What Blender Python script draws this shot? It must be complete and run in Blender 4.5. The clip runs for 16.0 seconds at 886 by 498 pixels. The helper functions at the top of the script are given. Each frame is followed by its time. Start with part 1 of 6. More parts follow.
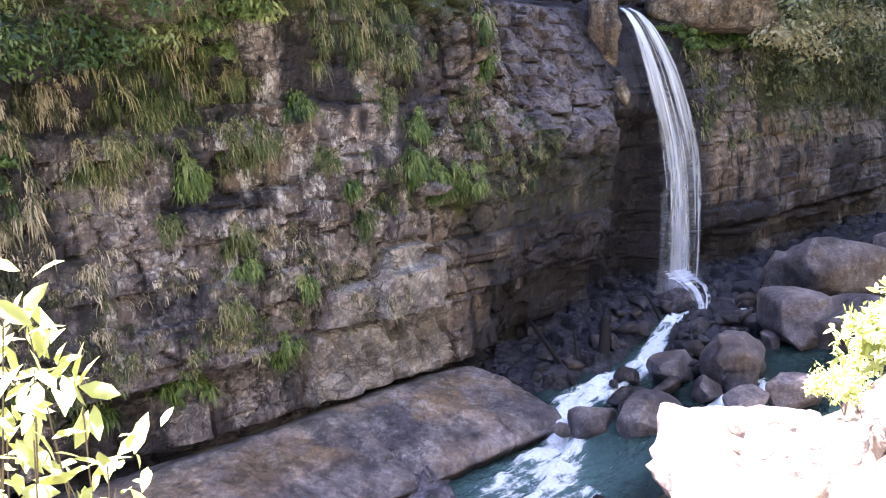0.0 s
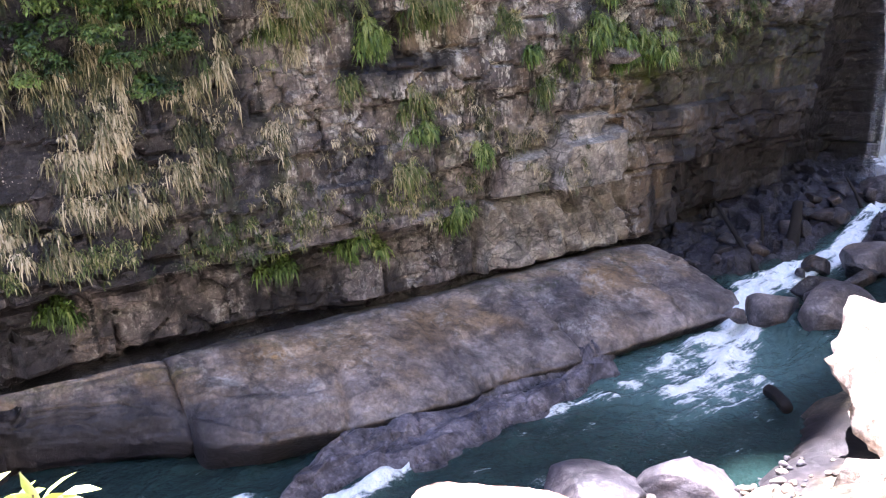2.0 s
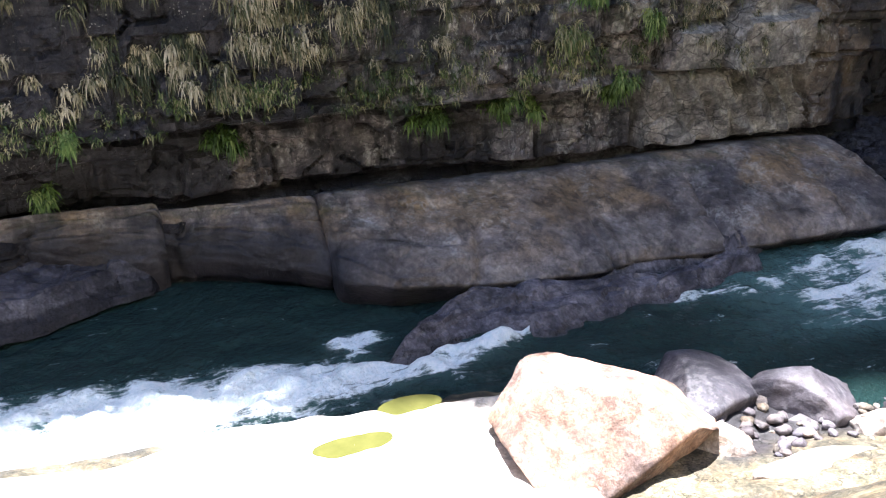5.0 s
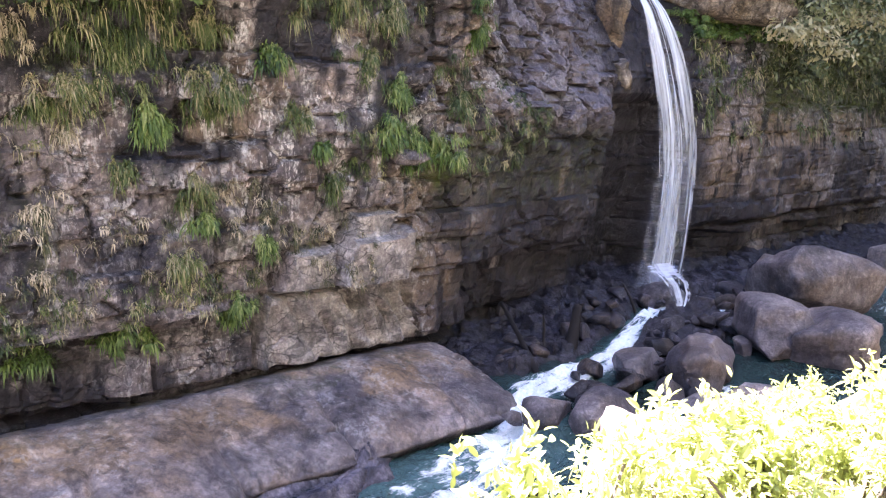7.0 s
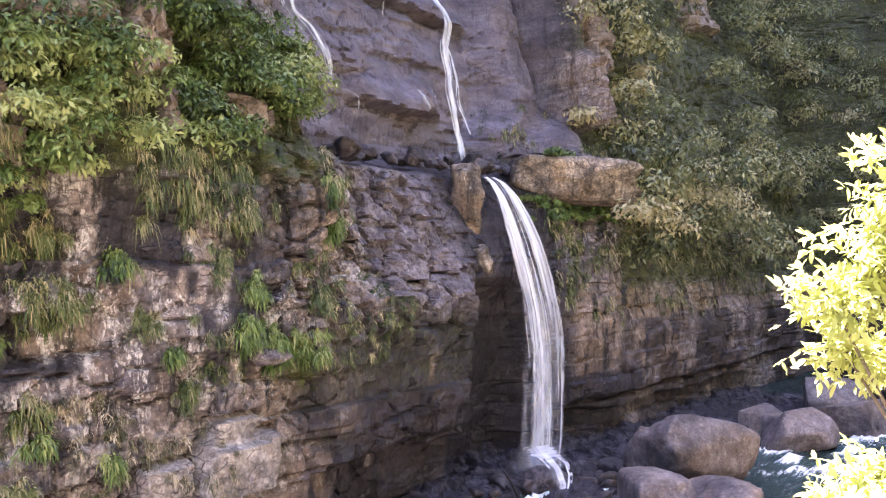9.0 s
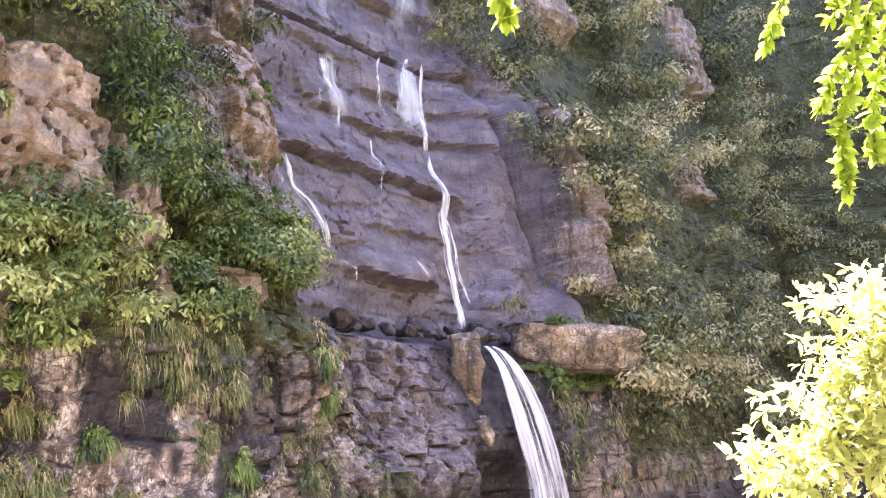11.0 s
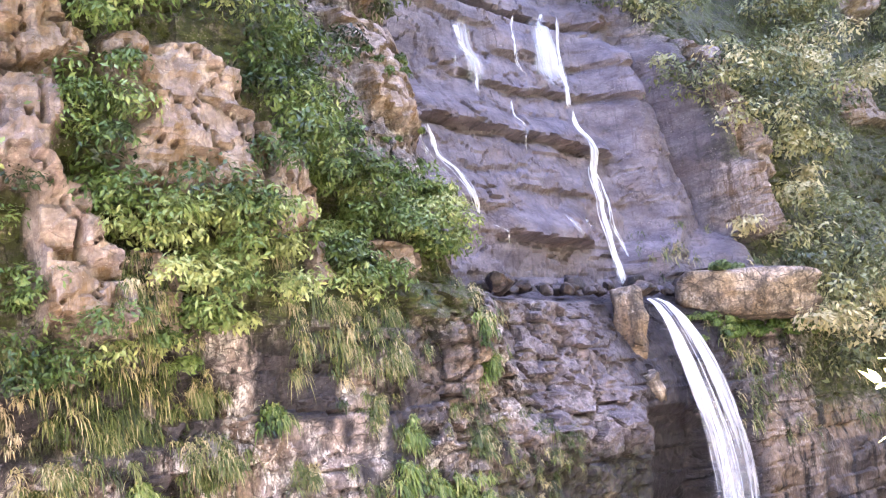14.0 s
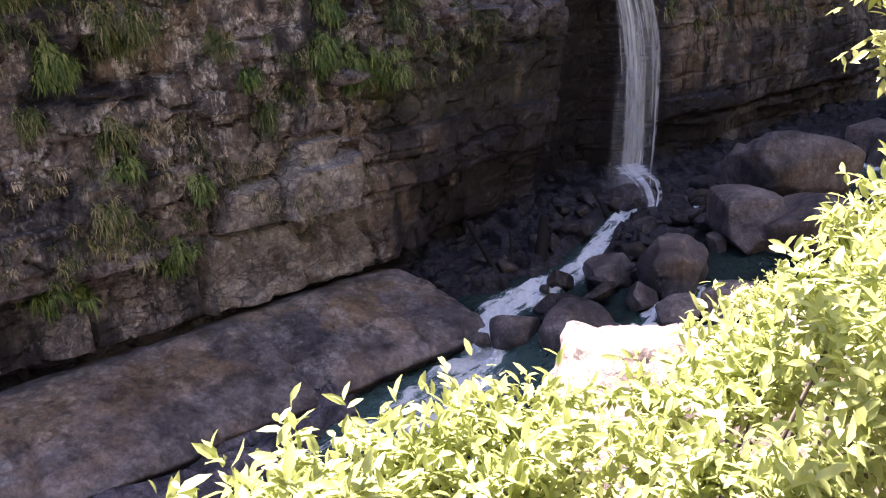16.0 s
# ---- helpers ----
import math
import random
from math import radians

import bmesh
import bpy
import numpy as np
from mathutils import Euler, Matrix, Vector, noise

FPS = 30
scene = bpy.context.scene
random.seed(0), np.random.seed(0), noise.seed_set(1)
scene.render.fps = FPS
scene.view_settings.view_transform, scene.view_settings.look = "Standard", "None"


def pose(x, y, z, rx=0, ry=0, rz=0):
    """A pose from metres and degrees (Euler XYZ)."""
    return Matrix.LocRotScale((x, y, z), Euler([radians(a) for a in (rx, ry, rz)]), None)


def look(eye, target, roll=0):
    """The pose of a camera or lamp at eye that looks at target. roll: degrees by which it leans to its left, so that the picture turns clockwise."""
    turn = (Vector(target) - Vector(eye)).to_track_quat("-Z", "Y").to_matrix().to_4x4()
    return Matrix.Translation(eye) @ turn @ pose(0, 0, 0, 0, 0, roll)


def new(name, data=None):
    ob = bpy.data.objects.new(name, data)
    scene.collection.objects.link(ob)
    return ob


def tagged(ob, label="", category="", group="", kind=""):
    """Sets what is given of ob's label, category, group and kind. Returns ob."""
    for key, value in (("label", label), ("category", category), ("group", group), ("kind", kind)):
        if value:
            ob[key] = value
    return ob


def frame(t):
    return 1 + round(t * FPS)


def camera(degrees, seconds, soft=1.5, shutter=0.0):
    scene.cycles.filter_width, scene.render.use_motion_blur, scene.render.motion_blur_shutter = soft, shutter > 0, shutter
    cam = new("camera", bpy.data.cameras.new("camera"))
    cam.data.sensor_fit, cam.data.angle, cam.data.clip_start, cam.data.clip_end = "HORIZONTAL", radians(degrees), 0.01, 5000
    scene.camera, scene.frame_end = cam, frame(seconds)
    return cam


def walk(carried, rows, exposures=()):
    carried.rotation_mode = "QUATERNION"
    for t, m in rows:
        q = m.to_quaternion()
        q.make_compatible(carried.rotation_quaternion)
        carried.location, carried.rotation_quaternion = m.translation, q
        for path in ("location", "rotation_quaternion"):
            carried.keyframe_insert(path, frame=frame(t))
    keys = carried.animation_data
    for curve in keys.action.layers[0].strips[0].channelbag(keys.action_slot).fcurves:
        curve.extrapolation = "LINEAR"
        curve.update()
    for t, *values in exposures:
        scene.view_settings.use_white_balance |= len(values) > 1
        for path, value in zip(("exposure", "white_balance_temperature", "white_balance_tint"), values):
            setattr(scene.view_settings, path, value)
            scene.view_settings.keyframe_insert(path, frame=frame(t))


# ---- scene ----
cam = camera(52.4, 16.0, 1.15)
PATH = [
    (0, (0.000, -0.000, 13.997), (-0.004, 19.732, 10.732), -2.77),
    (0.5, (0.099, -0.008, 14.014), (-0.671, 19.535, 10.022), -2.82),
    (1, (0.131, 0.184, 13.970), (-1.435, 19.551, 9.299), -2.82),
    (1.5, (0.264, 0.416, 13.825), (-2.377, 19.522, 8.568), -2.80),
    (2, (0.360, 0.540, 13.708), (-3.743, 19.230, 7.897), -2.50),
    (2.5, (0.483, 0.665, 13.683), (-5.156, 18.766, 7.304), -2.21),
    (3, (0.669, 0.774, 13.734), (-6.525, 18.084, 6.762), -2.22),
    (3.2, (0.738, 0.806, 13.769), (-6.981, 17.771, 6.518), -1.80),
    (3.7, (0.839, 0.809, 13.862), (-7.733, 17.022, 5.883), -1.36),
    (4.2, (1.001, 0.814, 14.010), (-7.576, 16.646, 5.304), -0.71),
    (4.7, (1.167, 0.819, 14.162), (-6.771, 16.794, 5.118), 0.01),
    (5.3, (1.298, 0.823, 14.281), (-5.173, 17.784, 5.888), 0.81),
    (5.5, (1.332, 0.822, 14.303), (-4.423, 18.271, 6.401), 1.50),
    (6, (1.404, 0.825, 14.327), (-2.468, 19.287, 7.683), 2.53),
    (6.5, (1.533, 0.974, 14.329), (-0.457, 20.128, 8.927), 3.01),
    (7, (1.707, 1.225, 14.319), (1.468, 20.795, 10.201), 2.79),
    (7.5, (1.865, 1.526, 14.278), (2.870, 21.298, 11.436), 1.95),
    (8, (2.067, 1.872, 14.267), (3.786, 21.729, 12.609), 0.84),
    (8.5, (2.200, 2.019, 14.250), (4.201, 21.905, 13.526), -0.12),
    (8.7, (2.258, 2.073, 14.242), (4.324, 21.961, 13.818), -0.31),
    (9.2, (2.391, 2.159, 14.230), (4.934, 21.989, 14.768), -0.86),
    (9.7, (2.603, 2.297, 14.210), (5.278, 22.071, 15.562), -0.95),
    (10.3, (2.861, 2.464, 14.187), (5.365, 22.164, 16.561), -0.97),
    (10.8, (2.995, 2.550, 14.174), (5.185, 22.125, 17.641), -1.36),
    (11, (3.061, 2.620, 14.193), (5.205, 22.115, 18.110), -1.64),
    (11.5, (3.220, 2.818, 14.263), (5.252, 22.042, 19.391), -2.46),
    (12, (3.312, 2.934, 14.337), (5.221, 21.771, 20.780), -3.03),
    (12.5, (3.372, 2.978, 14.393), (4.351, 21.435, 22.034), -3.68),
    (13, (3.452, 2.911, 14.333), (1.537, 21.075, 22.481), -3.03),
    (13.5, (3.604, 2.946, 14.242), (0.154, 21.458, 20.979), -3.81),
    (14, (3.484, 2.991, 14.095), (2.058, 22.657, 17.444), -5.14),
    (14.5, (3.380, 3.011, 14.044), (3.977, 23.002, 14.048), -5.02),
    (15, (3.294, 3.120, 14.007), (4.808, 22.881, 11.326), -3.86),
    (15.5, (3.256, 3.160, 13.984), (4.525, 22.570, 9.331), -2.85),
    (16, (3.217, 3.044, 13.984), (3.137, 22.164, 8.119), -2.49),
]
EXPOSURES = [(0, 3.92, 5590, 29), (2.0, 3.78, 5690, 27), (3.2, 3.52, 5890, 26), (5.3, 2.72, 5590, 14), (5.5, 2.67, 5590, 14), (6.0, 3.52, 5690, 25), (6.5, 3.75, 5720, 28), (7.0, 4.08, 5740, 30), (7.5, 3.8, 5950, 33), (8.0, 3.56, 5950, 35), (8.5, 4.07, 6150, 36), (11.0, 4.67, 6170, 41), (12.5, 4.47, 5970, 41), (13.0, 4.27, 5720, 42), (13.6, 4.82, 5820, 42), (14.0, 5.17, 5920, 37), (14.5, 4.47, 6020, 35), (15.0, 3.44, 6220, 35), (15.5, 3.16, 5920, 35), (16.0, 2.66, 5920, 35)]
walk(cam, [(t, look(eye, target, roll)) for t, eye, target, roll in PATH], EXPOSURES)

# ---- world and sun ----
SUN_EL, SUN_AZ = 72.6, 326.0      # degrees; azimuth clockwise from +y: the sun stands behind the cliff
world = bpy.data.worlds.new("sky")
scene.world = world
world.use_nodes = True
wn = world.node_tree.nodes
sky = wn.new("ShaderNodeTexSky")
sky.sky_type = 'NISHITA'
sky.sun_disc = False
sky.sun_elevation = radians(SUN_EL)
sky.sun_rotation = radians(SUN_AZ)
sky.air_density, sky.dust_density, sky.ozone_density = 1.0, 1.5, 1.0
wn["Background"].inputs["Strength"].default_value = 0.06
world.node_tree.links.new(sky.outputs[0], wn["Background"].inputs["Color"])
sun_data = bpy.data.lights.new("sun", 'SUN')
sun_data.energy, sun_data.angle, sun_data.color = 5.0, radians(0.6), (1.0, 0.93, 0.82)
sun = new("sun", sun_data)
_e, _a = radians(SUN_EL), radians(SUN_AZ)
sun_dir = Vector((math.sin(_a) * math.cos(_e), math.cos(_a) * math.cos(_e), math.sin(_e)))
sun.matrix_world = look(sun_dir * 150, (0, 0, 0))

# ---- the gorge's own axes: s along the cliff, w out from it, towards the path ----
AX = np.array([0.719, 0.695, 0.0])
OUT = np.array([0.695, -0.719, 0.0])


def swz(s, w, z):
    """World place from the distance along the cliff, out from it, and height."""
    return Vector((s * AX[0] + (w - 28) * OUT[0], s * AX[1] + (w - 28) * OUT[1], z))


def places(S, W, Z):
    """World places from arrays of the three distances."""
    return np.stack([S * AX[0] + (W - 28) * OUT[0], S * AX[1] + (W - 28) * OUT[1], Z + 0 * S], -1)


# ---- numeric noise ----
def hash2(i, j, seed):
    h = np.sin(i * 127.1 + j * 311.7 + seed * 74.7) * 43758.5453
    return h - np.floor(h)


def vnoise(x, y, seed=0):
    xi, yi = np.floor(x), np.floor(y)
    fx, fy = x - xi, y - yi
    fx, fy = fx * fx * (3 - 2 * fx), fy * fy * (3 - 2 * fy)
    a, b = hash2(xi, yi, seed), hash2(xi + 1, yi, seed)
    c, d = hash2(xi, yi + 1, seed), hash2(xi + 1, yi + 1, seed)
    return (a + (b - a) * fx) * (1 - fy) + (c + (d - c) * fx) * fy


def fbm(x, y, seed=0, octaves=4, gain=0.5):
    total, amp, norm = 0.0, 1.0, 0.0
    for k in range(octaves):
        total = total + amp * (vnoise(x * 2 ** k + 17.3 * k, y * 2 ** k - 9.1 * k, seed + k) - 0.5)
        norm += amp
        amp *= gain
    return total / norm * 2


def step(a, b, x):
    u = np.clip((x - a) / (b - a), 0, 1)
    return u * u * (3 - 2 * u)


def bump(x, a, b, soft):
    return step(a - soft, a + soft, x) * (1 - step(b - soft, b + soft, x))


# ---- mesh helpers ----
def grid_mesh(name, P, smooth=True, flip=False):
    """A mesh from an (n, m, 3) array of places."""
    n, m, _ = P.shape
    me = bpy.data.meshes.new(name)
    idx = np.arange(n * m).reshape(n, m)
    q = np.stack([idx[:-1, :-1], idx[1:, :-1], idx[1:, 1:], idx[:-1, 1:]], -1).reshape(-1, 4)
    if flip:
        q = q[:, ::-1]
    me.vertices.add(n * m)
    me.vertices.foreach_set("co", P.reshape(-1).astype(np.float32))
    me.loops.add(len(q) * 4)
    me.loops.foreach_set("vertex_index", q.reshape(-1).astype(np.int32))
    me.polygons.add(len(q))
    me.polygons.foreach_set("loop_start", (np.arange(len(q)) * 4).astype(np.int32))
    me.update(calc_edges=True)
    me.polygons.foreach_set("use_smooth", np.full(len(q), smooth))
    return me


def soup_mesh(name, verts, faces, smooth=False):
    """A mesh from an array of places and an array of faces with equal numbers of corners."""
    verts, faces = np.asarray(verts, np.float32), np.asarray(faces, np.int32)
    k = faces.shape[1]
    me = bpy.data.meshes.new(name)
    me.vertices.add(len(verts))
    me.vertices.foreach_set("co", verts.reshape(-1))
    me.loops.add(len(faces) * k)
    me.loops.foreach_set("vertex_index", faces.reshape(-1))
    me.polygons.add(len(faces))
    me.polygons.foreach_set("loop_start", (np.arange(len(faces)) * k).astype(np.int32))
    me.update(calc_edges=True)
    me.polygons.foreach_set("use_smooth", np.full(len(faces), smooth))
    return me


def mask(me, name, values):
    at = me.attributes.new(name, 'FLOAT', 'POINT')
    at.data.foreach_set("value", np.asarray(values, np.float32).reshape(-1))


def part(name, me, material, parent, label=""):
    ob = new(name, me)
    if material:
        me.materials.clear()
        me.materials.append(material)
    ob.parent = parent
    if label:
        ob["label"] = label
    return ob


def thing(name, me, material, label, category, group="", kind=""):
    ob = new(name, me)
    if material and not me.materials:
        me.materials.append(material)
    return tagged(ob, label, category, group, kind)


# ---- materials ----
def nodes(name):
    m = bpy.data.materials.new(name)
    m.use_nodes = True
    t = m.node_tree
    return m, t, t.nodes["Principled BSDF"]


def N(t, kind, inputs=None, data_type=None, blend_type=None, operation=None, use_clamp=False, attribute_name=None, feature=None):
    n = t.nodes.new(kind)
    if feature:
        n.feature = feature
    if data_type:
        n.data_type = data_type
    if blend_type:
        n.blend_type = blend_type
    if operation:
        n.operation = operation
        if use_clamp:
            n.use_clamp = True
    if attribute_name:
        n.attribute_name = attribute_name
    for k, v in (inputs or {}).items():
        if isinstance(v, bpy.types.NodeSocket):
            t.links.new(v, n.inputs[k])
        else:
            n.inputs[k].default_value = v
    return n


def noise_tex(t, coord, scale, detail=6, rough=0.6, stretch=(1, 1, 1), turn=(0, 0, 0)):
    mp = N(t, "ShaderNodeMapping", {"Vector": coord, "Scale": stretch, "Rotation": turn})
    return N(t, "ShaderNodeTexNoise", {"Vector": mp.outputs[0], "Scale": scale, "Detail": detail, "Roughness": rough}).outputs["Fac"]


def ramp(t, fac, *stops):
    r = N(t, "ShaderNodeValToRGB", {"Fac": fac})
    el = r.color_ramp.elements
    while len(el) < len(stops):
        el.new(0.5)
    for e, (p, c) in zip(el, stops):
        e.position = p
        e.color = (*c, 1) if len(c) == 3 else c
    return r.outputs["Color"]


def mixc(t, fac, a, b, mode='MIX'):
    n = N(t, "ShaderNodeMix", data_type='RGBA', blend_type=mode)
    for sock, v in ((n.inputs["Factor"], fac), (n.inputs[6], a), (n.inputs[7], b)):
        if isinstance(v, bpy.types.NodeSocket):
            t.links.new(v, sock)
        else:
            sock.default_value = (*v, 1) if isinstance(v, tuple) and len(v) == 3 else v
    return n.outputs[2]


def mathn(t, op, a, b=0.5, clamp=False):
    n = N(t, "ShaderNodeMath", operation=op, use_clamp=clamp)
    for sock, v in ((n.inputs[0], a), (n.inputs[1], b)):
        if isinstance(v, bpy.types.NodeSocket):
            t.links.new(v, sock)
        else:
            sock.default_value = v
    return n.outputs[0]


def attr(t, name):
    return N(t, "ShaderNodeAttribute", attribute_name=name).outputs["Fac"]


def rock_material(name, c_dark, c_mid, c_light, scale=1.0, masks=False, streaks=0.5, rough=(0.55, 0.9), bump=0.5, stain=(0.30, 0.19, 0.09), stain_amount=0.35, lichen=0.3, grain=1.0, cracks=0.75, facets=0.8, flecks=0.0):
    """Weathered sedimentary rock: two scales of tone, rusty stains, pale lichen specks, runs of water down the face, fine relief."""
    m, t, b = nodes(name)
    co = N(t, "ShaderNodeNewGeometry").outputs["Position"]
    big = noise_tex(t, co, 0.35 * scale, 5, 0.6)
    mid = noise_tex(t, co, 1.8 * scale, 8, 0.65)
    fine = noise_tex(t, co, 9.0 * scale, 8, 0.7)
    run = noise_tex(t, co, 1.6 * scale, 5, 0.65, (1, 1, 0.13))
    base = ramp(t, mid, (0.28, c_dark), (0.5, c_mid), (0.75, c_light))
    tone = ramp(t, big, (0.36, (0.36, 0.36, 0.41)), (0.62, (1.32, 1.28, 1.25)))
    base = mixc(t, 1.0, base, tone, 'MULTIPLY')
    st = mathn(t, 'MULTIPLY', ramp(t, noise_tex(t, co, 0.7 * scale, 6, 0.6, (1, 1, 0.5)), (0.48, (0, 0, 0)), (0.7, (1, 1, 1))), stain_amount)
    if masks:
        st = mathn(t, 'ADD', st, mathn(t, 'MULTIPLY', attr(t, "ochre"), mathn(t, 'ADD', run, 0.25)), True)
    base = mixc(t, st, base, stain)
    dk = mathn(t, 'MULTIPLY', ramp(t, run, (0.52, (0, 0, 0)), (0.62, (1, 1, 1))), streaks)
    base = mixc(t, dk, base, tuple(0.22 * c for c in c_dark))
    lf = ramp(t, mathn(t, 'MULTIPLY', noise_tex(t, co, 5.0 * scale, 6, 0.7, (1, 1, 0.6)), mathn(t, 'ADD', noise_tex(t, co, 0.5 * scale, 3), 0.5)), (0.56, (0, 0, 0)), (0.64, (1, 1, 1)))
    lam = mathn(t, 'MULTIPLY', lf, lichen)
    if masks:
        pale_runs = ramp(t, mathn(t, 'ADD', mathn(t, 'MULTIPLY', noise_tex(t, co, 1.3 * scale, 5, 0.7, (1, 1, 0.3)), 0.6), mathn(t, 'MULTIPLY', noise_tex(t, co, 7.0 * scale, 6, 0.75, (1, 1, 0.4)), 0.4)), (0.52, (0, 0, 0)), (0.555, (1, 1, 1)))
        lam = mathn(t, 'ADD', lam, mathn(t, 'MULTIPLY', mathn(t, 'MULTIPLY', attr(t, "pale"), 0.7), pale_runs), True)
    base = mixc(t, lam, base, (0.55, 0.53, 0.51))
    r = mathn(t, 'ADD', mathn(t, 'MULTIPLY', fine, rough[1] - rough[0]), rough[0])
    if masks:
        wet_dark = attr(t, "wet_dark")
        # near-black tone of wet rock, also used to put shade into recesses
        base = mixc(t, mathn(t, 'MULTIPLY', wet_dark, 0.93), base, mixc(t, mid, (0.003, 0.003, 0.0045), (0.038, 0.034, 0.044)))
        r = mathn(t, 'SUBTRACT', r, mathn(t, 'MULTIPLY', wet_dark, 0.26), True)
        mossy = mathn(t, 'MULTIPLY', attr(t, "moss_foliage"), ramp(t, noise_tex(t, co, 3.0, 6, 0.7), (0.42, (0, 0, 0)), (0.6, (1, 1, 1))))
        mossy = mathn(t, 'ADD', mossy, mathn(t, 'MULTIPLY', ramp(t, attr(t, "moss_foliage"), (0.6, (0, 0, 0)), (0.9, (1, 1, 1))), 0.6), True)
        base = mixc(t, mossy, base, mixc(t, mid, (0.022, 0.035, 0.008), (0.075, 0.085, 0.024)))
    if masks:
        pk = ramp(t, mathn(t, 'ADD', mathn(t, 'MULTIPLY', mid, 0.7), mathn(t, 'MULTIPLY', big, 0.3)), (0.34, (0.15, 0.115, 0.095)), (0.5, (0.31, 0.25, 0.212)), (0.64, (0.45, 0.39, 0.345)))
        pk = mixc(t, ramp(t, run, (0.5, (0, 0, 0)), (0.62, (1, 1, 1))), pk, (0.22, 0.15, 0.085))
        base = mixc(t, mathn(t, 'MULTIPLY', attr(t, "pink"), 0.85), base, pk)
    if masks:
        buff = mixc(t, ramp(t, run, (0.42, (0, 0, 0)), (0.66, (1, 1, 1))), ramp(t, mid, (0.34, (0.19, 0.168, 0.148)), (0.5, (0.37, 0.33, 0.295)), (0.66, (0.54, 0.505, 0.465))), mixc(t, fine, (0.13, 0.11, 0.09), (0.42, 0.40, 0.37)))
        base = mixc(t, mathn(t, 'MULTIPLY', attr(t, "buff"), 0.9), base, buff)
    calm = 0.0
    if masks:
        # slick wet face: level strata with dark drips running over them
        calm = attr(t, "slick")
        strata = noise_tex(t, co, 0.9, 8, 0.6, (0.5, 0.5, 1.2))
        sl = ramp(t, strata, (0.28, (0.066, 0.058, 0.074)), (0.5, (0.128, 0.114, 0.139)), (0.74, (0.215, 0.195, 0.226)))
        sl = mixc(t, mathn(t, 'MULTIPLY', ramp(t, noise_tex(t, co, 2.4, 6, 0.65, (1, 1, 0.10)), (0.55, (0, 0, 0)), (0.66, (1, 1, 1))), 0.5), sl, (0.030, 0.026, 0.034))
        sl = mixc(t, mathn(t, 'MULTIPLY', ramp(t, big, (0.52, (0, 0, 0)), (0.66, (1, 1, 1))), 0.4), sl, (0.15, 0.105, 0.075))
        base = mixc(t, calm, base, sl)
    # broken facets: each crooked cell has its own tone and stands at its own depth
    wob = N(t, "ShaderNodeVectorMath", {0: N(t, "ShaderNodeTexNoise", {"Vector": co, "Scale": 2.2 * scale, "Detail": 5.0}).outputs["Color"], 1: (0.5, 0.5, 0.35)}, operation='MULTIPLY').outputs[0]
    cof = N(t, "ShaderNodeVectorMath", {0: co, 1: wob}, operation='ADD').outputs[0]
    cells = []
    for k in (1.0, 3.4):
        mp = N(t, "ShaderNodeMapping", {"Vector": cof, "Scale": (1, 1, 1.7)})
        vc = N(t, "ShaderNodeTexVoronoi", {"Vector": mp.outputs[0], "Scale": k * scale})
        cells.append(N(t, "ShaderNodeSeparateColor", {"Color": vc.outputs["Color"]}).outputs[0])
    facet = mathn(t, 'ADD', mathn(t, 'MULTIPLY', cells[0], 0.55), mathn(t, 'MULTIPLY', cells[1], 0.45))
    if masks:
        calm = mathn(t, 'MAXIMUM', calm, mathn(t, 'MAXIMUM', attr(t, "plain"), mathn(t, 'MULTIPLY', attr(t, "pink"), 0.85)))
    stay = mathn(t, 'SUBTRACT', 1.0, mathn(t, 'MULTIPLY', calm, 0.65))
    base = mixc(t, mathn(t, 'MULTIPLY', stay, facets), base, ramp(t, facet, (0.15, (0.55, 0.55, 0.58)), (0.5, (0.97, 0.97, 0.97)), (0.85, (1.34, 1.33, 1.31))), 'MULTIPLY')
    vor = N(t, "ShaderNodeTexVoronoi", {"Vector": N(t, "ShaderNodeVectorMath", {0: co, 1: N(t, "ShaderNodeTexNoise", {"Vector": co, "Scale": 1.2 * scale, "Detail": 4.0}).outputs["Color"]}, operation='ADD').outputs[0], "Scale": 0.55 * scale}, feature='DISTANCE_TO_EDGE')
    crack = mathn(t, 'MULTIPLY', ramp(t, vor.outputs["Distance"], (0.0, (1, 1, 1)), (0.02, (0, 0, 0))), ramp(t, big, (0.48, (0, 0, 0)), (0.58, (1, 1, 1))))
    base = mixc(t, mathn(t, 'MULTIPLY', crack, cracks), base, tuple(0.3 * c for c in c_dark))
    bed = N(t, "ShaderNodeTexVoronoi", {"Vector": N(t, "ShaderNodeMapping", {"Vector": cof, "Scale": (0.55, 0.55, 1.5)}).outputs[0], "Scale": 1.25 * scale}, feature='DISTANCE_TO_EDGE')
    joint = mathn(t, 'MULTIPLY', ramp(t, bed.outputs["Distance"], (0.010, (1, 1, 1)), (0.036, (0, 0, 0))), ramp(t, noise_tex(t, co, 0.9 * scale, 4), (0.44, (0, 0, 0)), (0.54, (1, 1, 1))))
    joint = mathn(t, 'MULTIPLY', joint, mathn(t, 'MULTIPLY', stay, cracks))
    base = mixc(t, joint, base, tuple(0.16 * c for c in c_dark))
    crack = mathn(t, 'MAXIMUM', crack, joint)
    speck = ramp(t, fine, (0.34, (1 - 0.5 * grain,) * 3), (0.5, (0.96, 0.96, 0.96)), (0.66, (1 + 0.42 * grain,) * 3))
    base = mixc(t, stay, base, speck, 'MULTIPLY')
    blotch = ramp(t, noise_tex(t, co, 4.2 * scale, 8, 0.75, (1, 1, 0.45)), (0.36, (1 - 0.4 * grain,) * 3), (0.6, (1 + 0.2 * grain,) * 3))
    base = mixc(t, stay, base, blotch, 'MULTIPLY')
